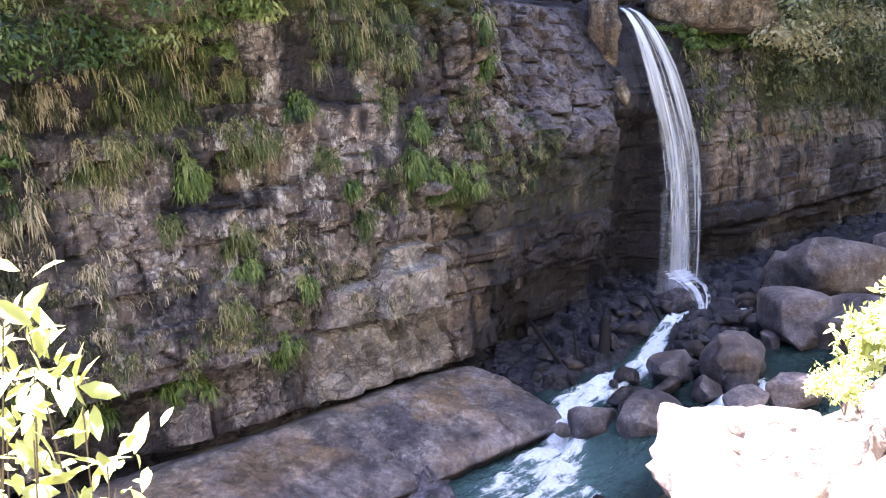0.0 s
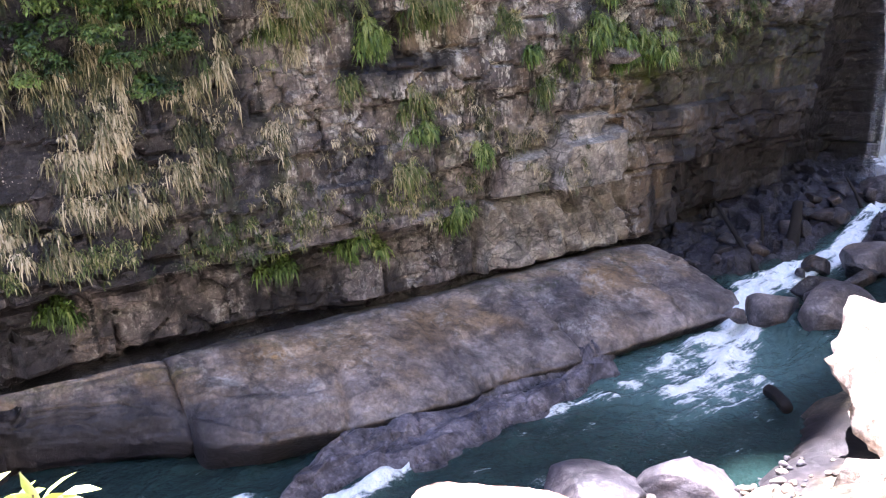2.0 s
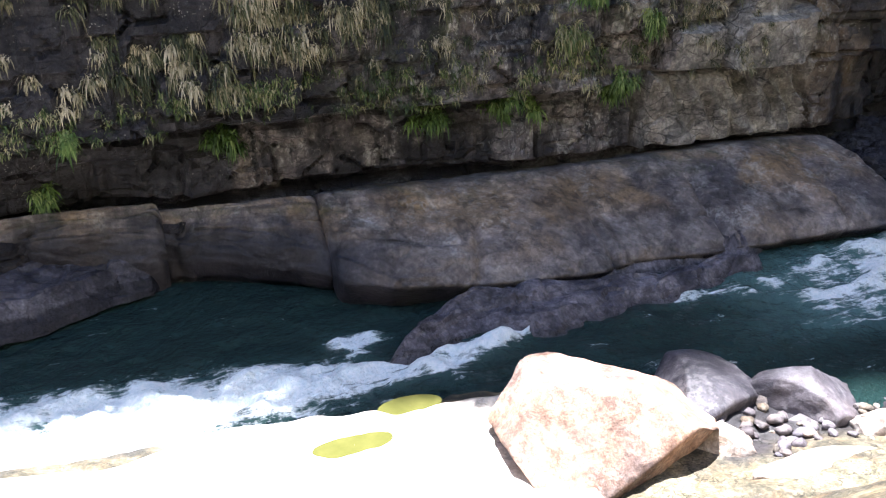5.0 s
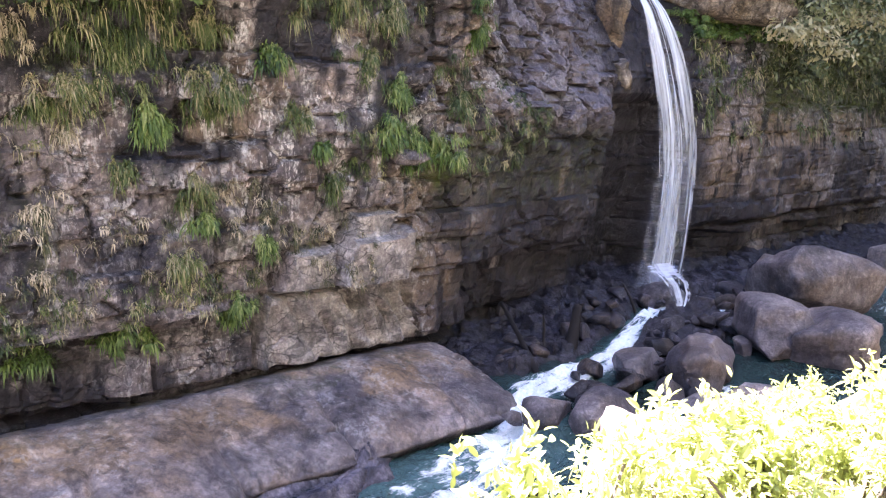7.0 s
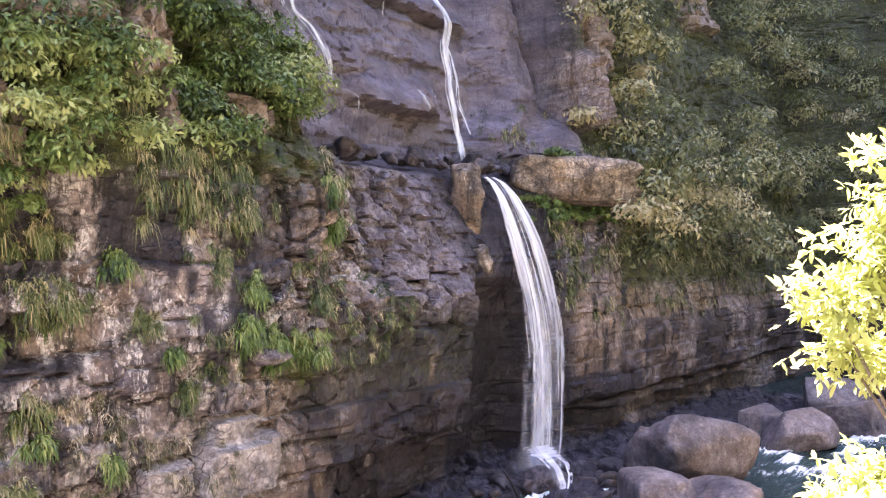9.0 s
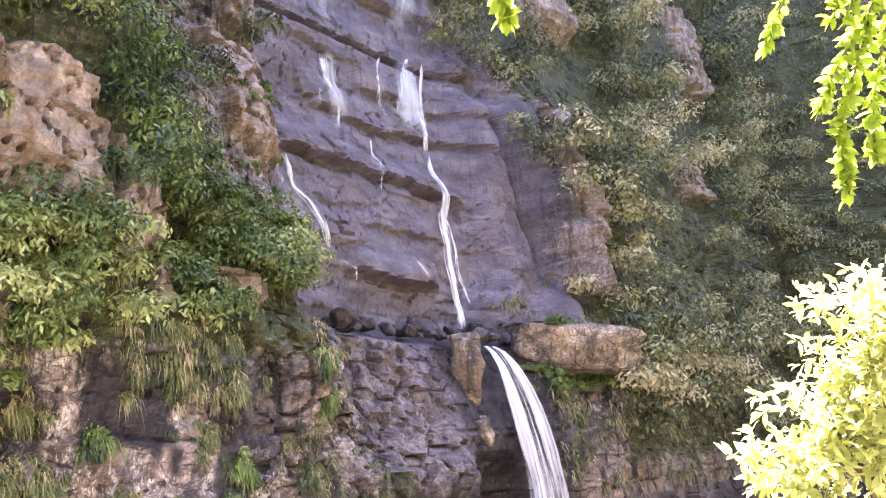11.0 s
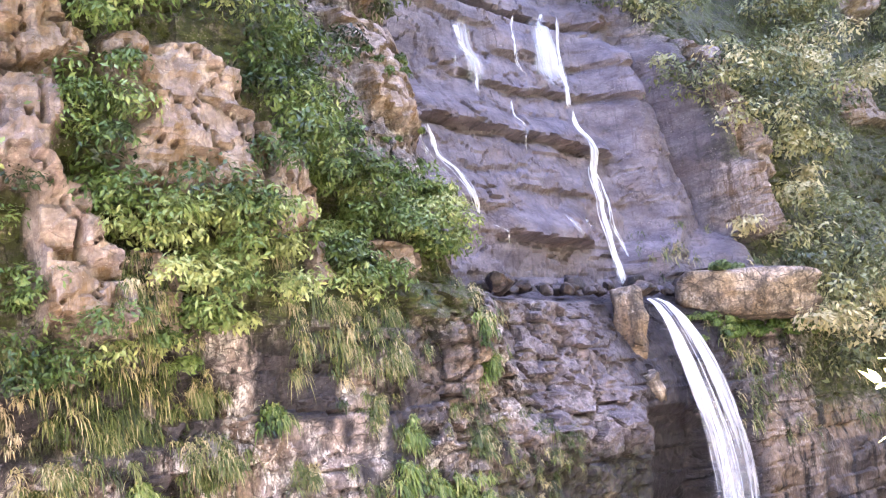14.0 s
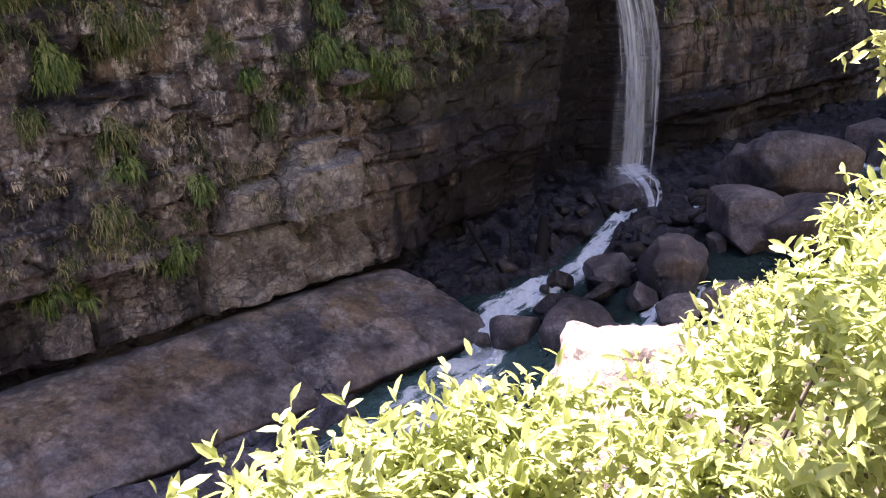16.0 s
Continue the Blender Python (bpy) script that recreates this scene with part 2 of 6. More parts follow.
    if flecks:
        # pale chips of lichen and stuck leaves, in drifts
        fv = N(t, "ShaderNodeTexVoronoi", {"Vector": cof, "Scale": 13.0})
        pick = ramp(t, N(t, "ShaderNodeSeparateColor", {"Color": fv.outputs["Color"]}).outputs[1], (0.74, (0, 0, 0)), (0.78, (1, 1, 1)))
        dot = mathn(t, 'MULTIPLY', ramp(t, fv.outputs["Distance"], (0.22, (1, 1, 1)), (0.34, (0, 0, 0))), pick)
        drift = ramp(t, noise_tex(t, co, 0.8, 4, 0.6, (1, 1, 1.6)), (0.50, (0, 0, 0)), (0.60, (1, 1, 1)))
        base = mixc(t, mathn(t, 'MULTIPLY', mathn(t, 'MULTIPLY', dot, drift), flecks), base, (0.50, 0.46, 0.41))
    t.links.new(base, b.inputs["Base Color"])
    t.links.new(r, b.inputs["Roughness"])
    b.inputs["Specular IOR Level"].default_value = 0.3
    hgt = mathn(t, 'SUBTRACT', mathn(t, 'ADD', mathn(t, 'MULTIPLY', mid, 0.6), mathn(t, 'ADD', mathn(t, 'MULTIPLY', fine, 0.45), mathn(t, 'MULTIPLY', facet, 0.7 * facets))), mathn(t, 'MULTIPLY', crack, 0.4 * cracks))
    bp = N(t, "ShaderNodeBump", {"Height": hgt, "Strength": bump, "Distance": 0.2 / scale})
    t.links.new(bp.outputs[0], b.inputs["Normal"])
    return m


def leaf_material(name, *stops, trans=0.35, rough=0.45, patchy=0.5, scale=0.8):
    """Leaves: colours along a ramp, by the plant's own tone, a little by the leaf and by the patch."""
    m, t, b = nodes(name)
    geo = N(t, "ShaderNodeNewGeometry")
    v = mathn(t, 'ADD', attr(t, "tone"), mathn(t, 'MULTIPLY', mathn(t, 'SUBTRACT', geo.outputs["Random Per Island"], 0.5), 0.12))
    v = mathn(t, 'ADD', v, mathn(t, 'MULTIPLY', mathn(t, 'SUBTRACT', noise_tex(t, geo.outputs["Position"], scale, 3), 0.5), patchy), True)
    n = len(stops)
    col = ramp(t, v, *[(k / (n - 1), c) for k, c in enumerate(stops)])
    t.links.new(col, b.inputs["Base Color"])
    b.inputs["Roughness"].default_value = rough
    tr = N(t, "ShaderNodeBsdfTranslucent", {"Color": col})
    mx = N(t, "ShaderNodeMixShader", {"Fac": trans, 1: b.outputs[0], 2: tr.outputs[0]})
    t.links.new(mx.outputs[0], t.nodes["Material Output"].inputs["Surface"])
    return m


M_CLIFF = rock_material("cliff_rock", (0.066, 0.058, 0.061), (0.17, 0.149, 0.147), (0.34, 0.306, 0.292), 1.0, True, 1.0, (0.4, 0.8), 1.0, stain=(0.22, 0.15, 0.085), stain_amount=0.3, lichen=0.45, grain=0.7, cracks=0.6, facets=1.0, flecks=0.5)
M_SLAB = rock_material("slab_rock", (0.12, 0.104, 0.104), (0.24, 0.207, 0.197), (0.38, 0.333, 0.30), 0.7, True, 0.6, (0.45, 0.75), 0.55, stain=(0.26, 0.165, 0.075), stain_amount=0.5, lichen=0.2, grain=0.7, cracks=0.14, facets=0.6)
M_SHELF = rock_material("wet_shelf_rock", (0.036, 0.033, 0.043), (0.13, 0.121, 0.146), (0.245, 0.23, 0.262), 1.3, True, 0.2, (0.3, 0.6), 0.8, stain_amount=0.04, lichen=0.1, grain=0.8, cracks=0.3, facets=0.9)
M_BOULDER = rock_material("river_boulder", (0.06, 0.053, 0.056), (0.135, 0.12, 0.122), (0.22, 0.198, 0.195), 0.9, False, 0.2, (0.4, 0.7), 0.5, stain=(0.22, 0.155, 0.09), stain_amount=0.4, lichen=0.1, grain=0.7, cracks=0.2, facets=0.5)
M_BROWN = rock_material("brown_rock", (0.07, 0.059, 0.048), (0.165, 0.14, 0.11), (0.28, 0.243, 0.198), 0.9, False, 0.6, stain_amount=0.35, lichen=0.25, facets=0.9)
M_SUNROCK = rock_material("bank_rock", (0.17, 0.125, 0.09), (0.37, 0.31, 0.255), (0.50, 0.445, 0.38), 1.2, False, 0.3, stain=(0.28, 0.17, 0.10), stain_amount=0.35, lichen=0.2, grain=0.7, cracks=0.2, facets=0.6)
M_ORANGE = rock_material("orange_rock", (0.20, 0.12, 0.085), (0.34, 0.225, 0.165), (0.44, 0.34, 0.27), 1.6, False, 0.3, stain=(0.26, 0.13, 0.075), stain_amount=0.4, lichen=0.15, grain=0.7, cracks=0.25, facets=0.6)
M_CLIFF_BLOCK = rock_material("cliff_block", (0.03, 0.027, 0.03), (0.10, 0.09, 0.096), (0.22, 0.20, 0.205), 1.3, False, 0.5, lichen=0.25, grain=0.8)
M_WHITE = rock_material("white_stone", (0.45, 0.42, 0.38), (0.6, 0.57, 0.52), (0.7, 0.68, 0.62), 2.0, False, 0.0, lichen=0.0, stain_amount=0.05, facets=0.3)
M_EARTH = rock_material("bank_earth", (0.05, 0.05, 0.03), (0.12, 0.105, 0.065), (0.2, 0.175, 0.12), 2.0, True, 0.0, lichen=0.05)
M_SHELF_STONE = rock_material("wet_stone", (0.012, 0.011, 0.014), (0.042, 0.038, 0.044), (0.10, 0.092, 0.10), 1.4, False, 0.2, (0.3, 0.6), 0.7, stain_amount=0.2, lichen=0.1, grain=0.8)
M_FLAT = rock_material("bleached_slab", (0.38, 0.33, 0.27), (0.54, 0.50, 0.43), (0.65, 0.61, 0.54), 1.2, False, 0.05, stain=(0.36, 0.28, 0.17), stain_amount=0.25, lichen=0.1, grain=0.4, cracks=0.4, facets=0.25)
M_GREY = rock_material("purple_grey_stone", (0.055, 0.050, 0.058), (0.10, 0.092, 0.105), (0.15, 0.138, 0.152), 1.0, False, 0.1, (0.45, 0.7), 0.4, stain_amount=0.1, lichen=0.1, grain=0.5, cracks=0.3, facets=0.3)

# ---- the cliff: upright profiles (height, distance out) at places along it ----
PROFILES = {
    "left": ([-3, 0.5, 2.0, 2.3, 4.9, 5.05, 8, 12, 15, 19, 23, 28, 33, 45, 110], [-0.7, -0.7, -0.6, -0.1, -0.1, 0.45, 0.1, -0.6, -0.5, -0.2, 0.1, 0.0, -2.0, -7, -29]),
    # low: laid back higher up, mostly unseen, so the sun reaches the foam
    "low": ([-3, 0.5, 2.0, 2.3, 4.9, 5.05, 8, 12, 15, 19, 23, 28, 33, 45, 110], [-0.7, -0.7, -0.6, -0.1, -0.1, 0.45, 0.1, -0.6, -0.8, -2.0, -3.4, -5.4, -8.0, -12.5, -31]),
    "rim": ([-3, 2.0, 2.3, 5.3, 5.5, 8, 12, 16, 18.3, 19.5, 23, 28, 34, 45, 110], [-0.6, -0.5, 0.1, 0.2, 0.35, 0.0, 0.2, -0.1, -0.3, -1.6, -2.9, -4.5, -7, -10, -30]),
    "wet_dark": ([-3, 2.0, 5.3, 5.6, 9, 12.4, 13.2, 15, 18.6, 19.0, 19.6, 24, 28.5, 30.2, 33.5, 38, 38.8, 56, 110], [-1.3, -1.2, -1.0, -0.5, 0.1, 0.5, -0.3, -1.4, -3.0, -4.6, -6.2, -7.0, -7.8, -8.6, -9.6, -10, -11.4, -12.6, -31]),
    "cave": ([-3, 2.0, 6.0, 9.5, 11.5, 13.0, 14.2, 15.5, 17, 18.6, 19.0, 19.6, 24, 28.5, 30.2, 33.5, 38, 38.8, 56, 110], [-4.6, -4.6, -4.2, -3.3, -3.0, -1.7, -1.5, -2.0, -2.8, -3.5, -5.0, -6.4, -7.3, -8.0, -8.8, -9.8, -10.2, -11.6, -12.8, -31]),
    "corner": ([-3, 2.0, 5.4, 5.6, 9, 13, 16, 19, 20, 25, 30, 36, 37.5, 45, 110], [-0.8, -0.4, -0.2, 0.1, 0.4, -0.4, -1.0, -2.4, -4.0, -5.0, -6.0, -7.4, -9, -12, -31]),
    "right": ([-3, 2.0, 5.4, 5.6, 9, 12, 16, 19.5, 21, 25, 30, 37, 45, 60, 110], [0.2, 0.4, 0.5, 0.9, 1.2, 0.6, 0.0, -0.6, -1.4, -2.2, -3.6, -6.2, -9.5, -15, -32]),
    "far": ([-3, 2.0, 5.4, 5.6, 9, 12, 16, 19.5, 25, 30, 37, 45, 60, 110], [0.2, 0.4, 0.5, 0.9, 1.2, 0.6, 0.0, -0.8, -2.2, -3.2, -5.0, -6.5, -8.5, -14]),
}
COLUMNS = [(-60, "low"), (5, "low"), (11, "left"), (19, "left"), (25, "rim"), (29.5, "rim"), (34, "wet_dark"), (39.2, "wet_dark"), (42.6, "cave"), (46.8, "cave"), (49.3, "corner"), (50.6, "corner"), (53.5, "right"), (60, "right"), (78, "far"), (140, "far")]


def cliff_base(S, Z):
    total = 0.0
    S = S - 2.4 * step(21, 24, Z) * step(44, 48, S) * (1 - step(56, 64, S))
    for k, (s0, name) in enumerate(COLUMNS):
        lo = COLUMNS[k - 1][0] if k else s0 - 1
        hi = COLUMNS[k + 1][0] if k + 1 < len(COLUMNS) else s0 + 1
        wt = np.clip(np.minimum((S - lo) / (s0 - lo), (hi - S) / (hi - s0)), 0, 1)
        wt = wt * wt * (3 - 2 * wt)
        total = total + wt * np.interp(Z, *PROFILES[name])
    return total


# bedding planes of the cliff, by height
BEDS = [-3.0, 2.1, 3.7, 5.35, 6.7, 7.9, 9.4, 10.8, 12.5, 14.1, 15.6, 17.2, 18.9, 20.6, 22.4, 24.3, 26.4, 28.4, 30.3, 32.4, 34.6, 36.5, 38.6, 42, 46, 51, 56, 61, 68, 76, 120]


def cliff_relief(S, Z):
    """Blocks between bedding planes and joints, each a little in or out of the face, with open joints, and broken rock on top."""
    zz = Z + 0.35 * fbm(S * 0.12, Z * 0.05, 5, 3) + 0.10 * fbm(S * 0.8, Z * 0.3, 6, 2)
    ss = S + 0.5 * fbm(S * 0.2, Z * 0.35, 7, 3) + 0.12 * fbm(S, Z, 8, 2)
    k = np.clip(np.searchsorted(BEDS, zz.ravel()).reshape(zz.shape) - 1, 0, len(BEDS) - 2)
    b = np.array(BEDS)
    lo, hi = b[k], b[k + 1]
    size = 1.4 + 2.6 * hash2(k, k * 0 + 3, 11)
    u = ss / size + 7 * hash2(k, k * 0 + 1, 12)
    cell = np.floor(u)
    big = (hash2(cell, k, 13) - 0.5) * 0.5
    u2 = ss / (size * 0.42) + 5 * hash2(k, k * 0 + 2, 14)
    zsub = np.floor((zz - lo) / (hi - lo) * 2.3)
    small = (hash2(np.floor(u2), k * 3 + zsub, 15) - 0.5) * 0.14
    ev = np.minimum(u - cell, cell + 1 - u) * size
    eh = np.minimum(zz - lo, hi - zz)
    open_joint = step(0.35, 0.75, vnoise(S * 0.22, Z * 0.35, 16))
    near = np.where(zz - lo < hi - zz, k, k + 1)
    strong = np.where((near == 1) | (near == 3), 1.0, 0.35)
    groove = -0.30 * np.exp(-(ev / 0.08) ** 2) * open_joint - 0.42 * np.exp(-(eh / 0.09) ** 2) * strong * (0.3 * (strong > 0.9) + open_joint)
    rough = 0.55 * fbm(S * 0.16, Z * 0.18, 20, 3) + 0.13 * fbm(S * 0.7, Z * 0.9, 24, 4) + 0.055 * fbm(S * 2.6, Z * 3.2, 30, 4)
    ridges = 0.07 * (1 - 2 * np.abs(fbm(S * 0.8 + 0.3 * Z, Z * 0.5, 33, 3))) + 0.05 * (1 - 2 * np.abs(fbm(S * 2.2, Z * 0.8, 37, 3)))
    return big + small + groove + rough + ridges


def chips(S, Z, size, seed):
    """Broken faces: each cell of a crooked net tilts its own way, so that the joints between them are sharp steps."""
    best, second, val = np.full(S.shape, 9.0), np.full(S.shape, 9.0), np.zeros(S.shape)
    u, v = S / size + 0.35 * fbm(S / size * 0.6, Z / size * 0.6, seed + 1, 2), Z / size * 1.25
    ui, vi = np.floor(u), np.floor(v)
    for du in (-1, 0, 1):
        for dv in (-1, 0, 1):
            a, b = ui + du, vi + dv
            px_, pz_ = a + hash2(a, b, seed), b + hash2(a, b, seed + 7)
            d = np.abs(u - px_) * 0.9 + np.abs(v - pz_)
            tilt = (hash2(a, b, seed + 2) - 0.5) + (u - px_) * (hash2(a, b, seed + 3) - 0.5) * 0.9 + (v - pz_) * (hash2(a, b, seed + 4) - 0.65) * 0.9
            near = d < best
            second = np.where(near, best, np.minimum(second, d))
            val = np.where(near, tilt, val)
            best = np.where(near, d, best)
    return val, second - best


def cliff_w(S, Z):
    w = cliff_base(S, Z) + 0.9 * np.maximum(S - 98, 0)
    amp = 1.0 - 0.35 * bump(S, 42.5, 46.5, 1.0) * (Z < 18)
    w = w + amp * cliff_relief(S, Z)
    a, ea = chips(S, Z, 1.7, 70)
    b, eb = chips(S, Z, 0.62, 80)
    chip_amp = (0.55 + 0.6 * vnoise(S * 0.25, Z * 0.25, 79)) * (1 - 0.55 * step(48.5, 50, S) * (Z < 12))
    w = w + amp * chip_amp * (0.17 * a + 0.07 * b - 0.32 * np.exp(-(ea / 0.07) ** 2) * (vnoise(S * 0.5, Z * 0.5, 78) > 0.45))
    # crags that stand out of the upper slopes
    for s_, z_, hs, hz, d in CRAGS:
        q = np.maximum(np.abs(S - s_ + 0.10 * (Z - z_) + 0.9 * fbm(S * 0.7, Z * 0.5, 90, 4)) / hs, np.abs(Z - z_ + 0.9 * fbm(S * 0.6, Z * 0.7, 93, 4)) / hz)
        m_ = 1 - step(0.82, 1.12, q)
        w = w + m_ * (d + 0.30 * a + 0.08 * b - 0.38 * np.exp(-(ea / 0.05) ** 2) - 0.25 * (1 - m_))
    # steps down the wet upper face: broad smooth bands with overhung drip edges
    gully = bump(S, 33, 52.8, 1.3) * step(20, 22, Z)
    calm = cliff_base(S, Z) + 0.12 * (w - cliff_base(S, Z))
    w = w + gully * (calm - w)
    for zc, d, s0, s1 in ((22.5, 1.0, 38.0, 45.5), (24.4, 0.3, 33, 39.5), (25.9, 0.2, 40, 51), (27.3, 0.2, 36, 44), (29.2, 1.0, 34.0, 49.5), (31.0, 0.15, 37, 46), (33.0, 0.5, 37.5, 53), (35.5, 0.3, 42, 53), (37.0, 0.3, 34, 42), (38.8, 0.8, 34, 53), (43, 0.6, 34, 55), (47.5, 0.6, 34, 55), (52, 0.6, 34, 55)):
        zz = zc + 0.7 * fbm(S * 0.14, S * 0 + zc * 3, 41, 2) + 0.25 * fbm(S * 0.9, S * 0 + zc, 42, 3) + 0.22 * (hash2(np.floor(S * 1.1 + 3 * fbm(S * 0.2, S * 0, 66, 2)), S * 0 + zc, 67) - 0.5)
        d = d * bump(S, s0, s1, 0.7) * (0.55 + 0.6 * vnoise(S * 0.35, S * 0 + zc * 1.7, 43))
        lip = step(zz - 0.08, zz + 0.06, Z) * (1 - step(zz + 0.5, zz + 2.3, Z))
        w = w + gully * d * (lip - 0.55 * bump(Z, zz - 0.45, zz - 0.08, 0.08) * (0.5 + 0.7 * vnoise(S * 2.5, S * 0 + zc, 44)))
    w = w + gully * (0.15 * a + 0.05 * b - 0.25 * np.exp(-(ea / 0.05) ** 2) * (vnoise(S * 0.4, Z * 0.6, 77) > 0.6) + 0.4 * fbm(S * 0.3, Z * 0.25, 49, 3))
    w = w + bump(S, 26, 41, 1.5) * bump(Z, 10.5, 19, 0.8) * (0.52 * a + 0.20 * b - 0.3 * np.exp(-(ea / 0.06) ** 2) - 0.15 * np.exp(-(eb / 0.08) ** 2))
    # the deep cleft beside the upper face, and a second one
    w = w - 2.2 * np.exp(-((S - 53.6 + 0.12 * (Z - 30)) / 0.55) ** 2) * bump(Z, 21, 37, 2)
    w = w - 1.2 * np.exp(-((S - 55.8 + 0.1 * (Z - 30)) / 0.4) ** 2) * bump(Z, 22, 36, 2)
    w = w + 1.0 * bump(S, 54.1, 55.4, 0.3) * bump(Z, 22, 37.5, 0.8)
    # long overhung bedding crack over the slab, on the open side of the fall as well
    w = w - 0.75 * bump(Z, 1.9, 4.75 + 0.15 * fbm(S * 0.5, S * 0, 45, 3), 0.08) * bump(S, -14, 14, 1.5) * (0.75 + 0.5 * vnoise(S * 0.4, S * 0, 46)) - 0.3 * bump(Z, 4.4, 4.85, 0.08) * bump(S, -14, 17, 1.5)
    w = w - 0.7 * bump(Z, -4, 4.7 + 0.3 * fbm(S * 0.3, S * 0, 68, 3), 0.12) * bump(S, 48.5, 80, 0.8)
    w = w - 0.6 * bump(S, 10, 18.4, 0.6) * bump(Z, 13.5, 16.0, 0.3)
    w = w - 0.85 * bump(Z, 1.2, 5.2 + 0.35 * fbm(S * 0.4, S * 0, 47, 3), 0.1) * bump(S, 28.5, 42, 0.8)
    # the pale fluted buttress, its lip, the squared block that juts from it, and the notch beneath
    flute = -0.85 * np.abs(fbm(S * 1.1 + 0.6 * Z, Z * 0.3, 48, 3)) ** 0.8 + 0.16 * a + 0.05 * b
    for (s0, s1, z0, z1, lean_, out_) in ((19.6, 27.3, 2.2, 5.3, -0.3, 0.42), (20.2, 23.2, 5.3, 6.9, 0.5, 0.62), (22.7, 26.1, 5.35, 7.5, 0.1, 1.3), (23.4, 25.4, 7.4, 8.2, 0.3, 0.7)):
        m_ = bump(S, s0 + (0.6 if z0 > 5 else 0.15) * (Z - z0) * 0.4, s1 + lean_ * (Z - z0), 0.09) * bump(Z, z0, z1, 0.08)
        ring = bump(S, s0 - 0.22 + (0.6 if z0 > 5 else 0.15) * (Z - z0) * 0.4, s1 + 0.22 + lean_ * (Z - z0), 0.07) * bump(Z, z0 - 0.2, z1 + 0.12, 0.07)
        w = w - 0.6 * np.clip(ring - m_, 0, 1) + m_ * (out_ + flute * (1.0 if z0 < 5 else 0.4) - w)
    w = w - 0.95 * bump(S, 23.3 + 0.25 * (5.3 - Z), 24.55, 0.1) * bump(Z, 4.25, 5.33, 0.08)
    w = w - 0.5 * bump(Z, 1.6, 2.35, 0.15) * (1 - bump(S, 41.5, 48, 1))
    return w


CRAGS = ((16.9, 24.0, 2.3, 2.5, 1.3), (21.2, 22.4, 1.5, 1.7, 1.2), (13.1, 19.8, 1.1, 2.3, 1.2), (15.5, 18.4, 1.4, 1.0, 1.0), (11.0, 23.4, 1.7, 1.9, 1.0), (12.2, 26.6, 1.3, 1.2, 0.9), (31.2, 37.4, 1.7, 2.8, 1.3), (29.8, 30.5, 2.2, 3.0, 1.2),
         (61.5, 54.0, 3.4, 8.5, 2.4), (84.0, 50.0, 2.8, 4.5, 1.6), (78.0, 35.0, 3.4, 1.8, 1.0), (16.6, 37.0, 1.2, 3.8, 1.4), (56.6, 31.5, 0.9, 5.5, 1.6), (55.6, 25.2, 1.0, 2.4, 1.5), (22.6, 19.6, 0.9, 0.8, 0.8), (26.5, 20.4, 1.0, 0.9, 0.8))


def crag_mask(S, Z):
    out = 0.0
    for s_, z_, hs, hz, d in CRAGS:
        q = np.maximum(np.abs(S - s_ + 0.10 * (Z - z_) + 0.9 * fbm(S * 0.7, Z * 0.5, 90, 4)) / hs, np.abs(Z - z_ + 0.9 * fbm(S * 0.6, Z * 0.7, 93, 4)) / hz)
        out = np.maximum(out, 1 - step(0.9, 1.15, q))
    return out


def rise_at(S, Z):
    """How much higher the unseen ridge stands further upstream, shaped to set where its shadow ends."""
    k = np.maximum(Z - 60, 0) / 50
    return k * (30 * step(14, 24, S) - 14 * (1 - step(5, 14, S)) + 40 * np.clip((S - 12) / 50, 0, 1) + 45 * step(62, 95, S) + 5 * fbm(S * 0.12, S * 0, 58, 3))


def spaced(*runs):
    out = [np.arange(a, b, d) for a, b, d in runs]
    return np.concatenate(out)


cs = spaced((-60, -12, 0.6), (-12, 55, 0.135), (55, 75, 0.22), (75, 141, 0.6))
cz = spaced((-2.6, 20, 0.12), (20, 40, 0.17), (40, 60, 0.4), (60, 111, 1.2))
S, Z = np.meshgrid(cs, cz, indexing="ij")
Wc = cliff_w(S, Z)
RISE = rise_at(S, Z)
me = grid_mesh("cliff", places(S, Wc - 0.1 * RISE, Z + RISE), smooth=False)
face_n = fbm(S * 0.25, Z * 0.12, 50, 3)
patch = fbm(S * 0.33, Z * 0.26, 51, 4)
patch2 = fbm(S * 0.6, Z * 0.3, 52, 4)
patch3 = fbm(S * 0.9, Z * 0.55, 53, 4)
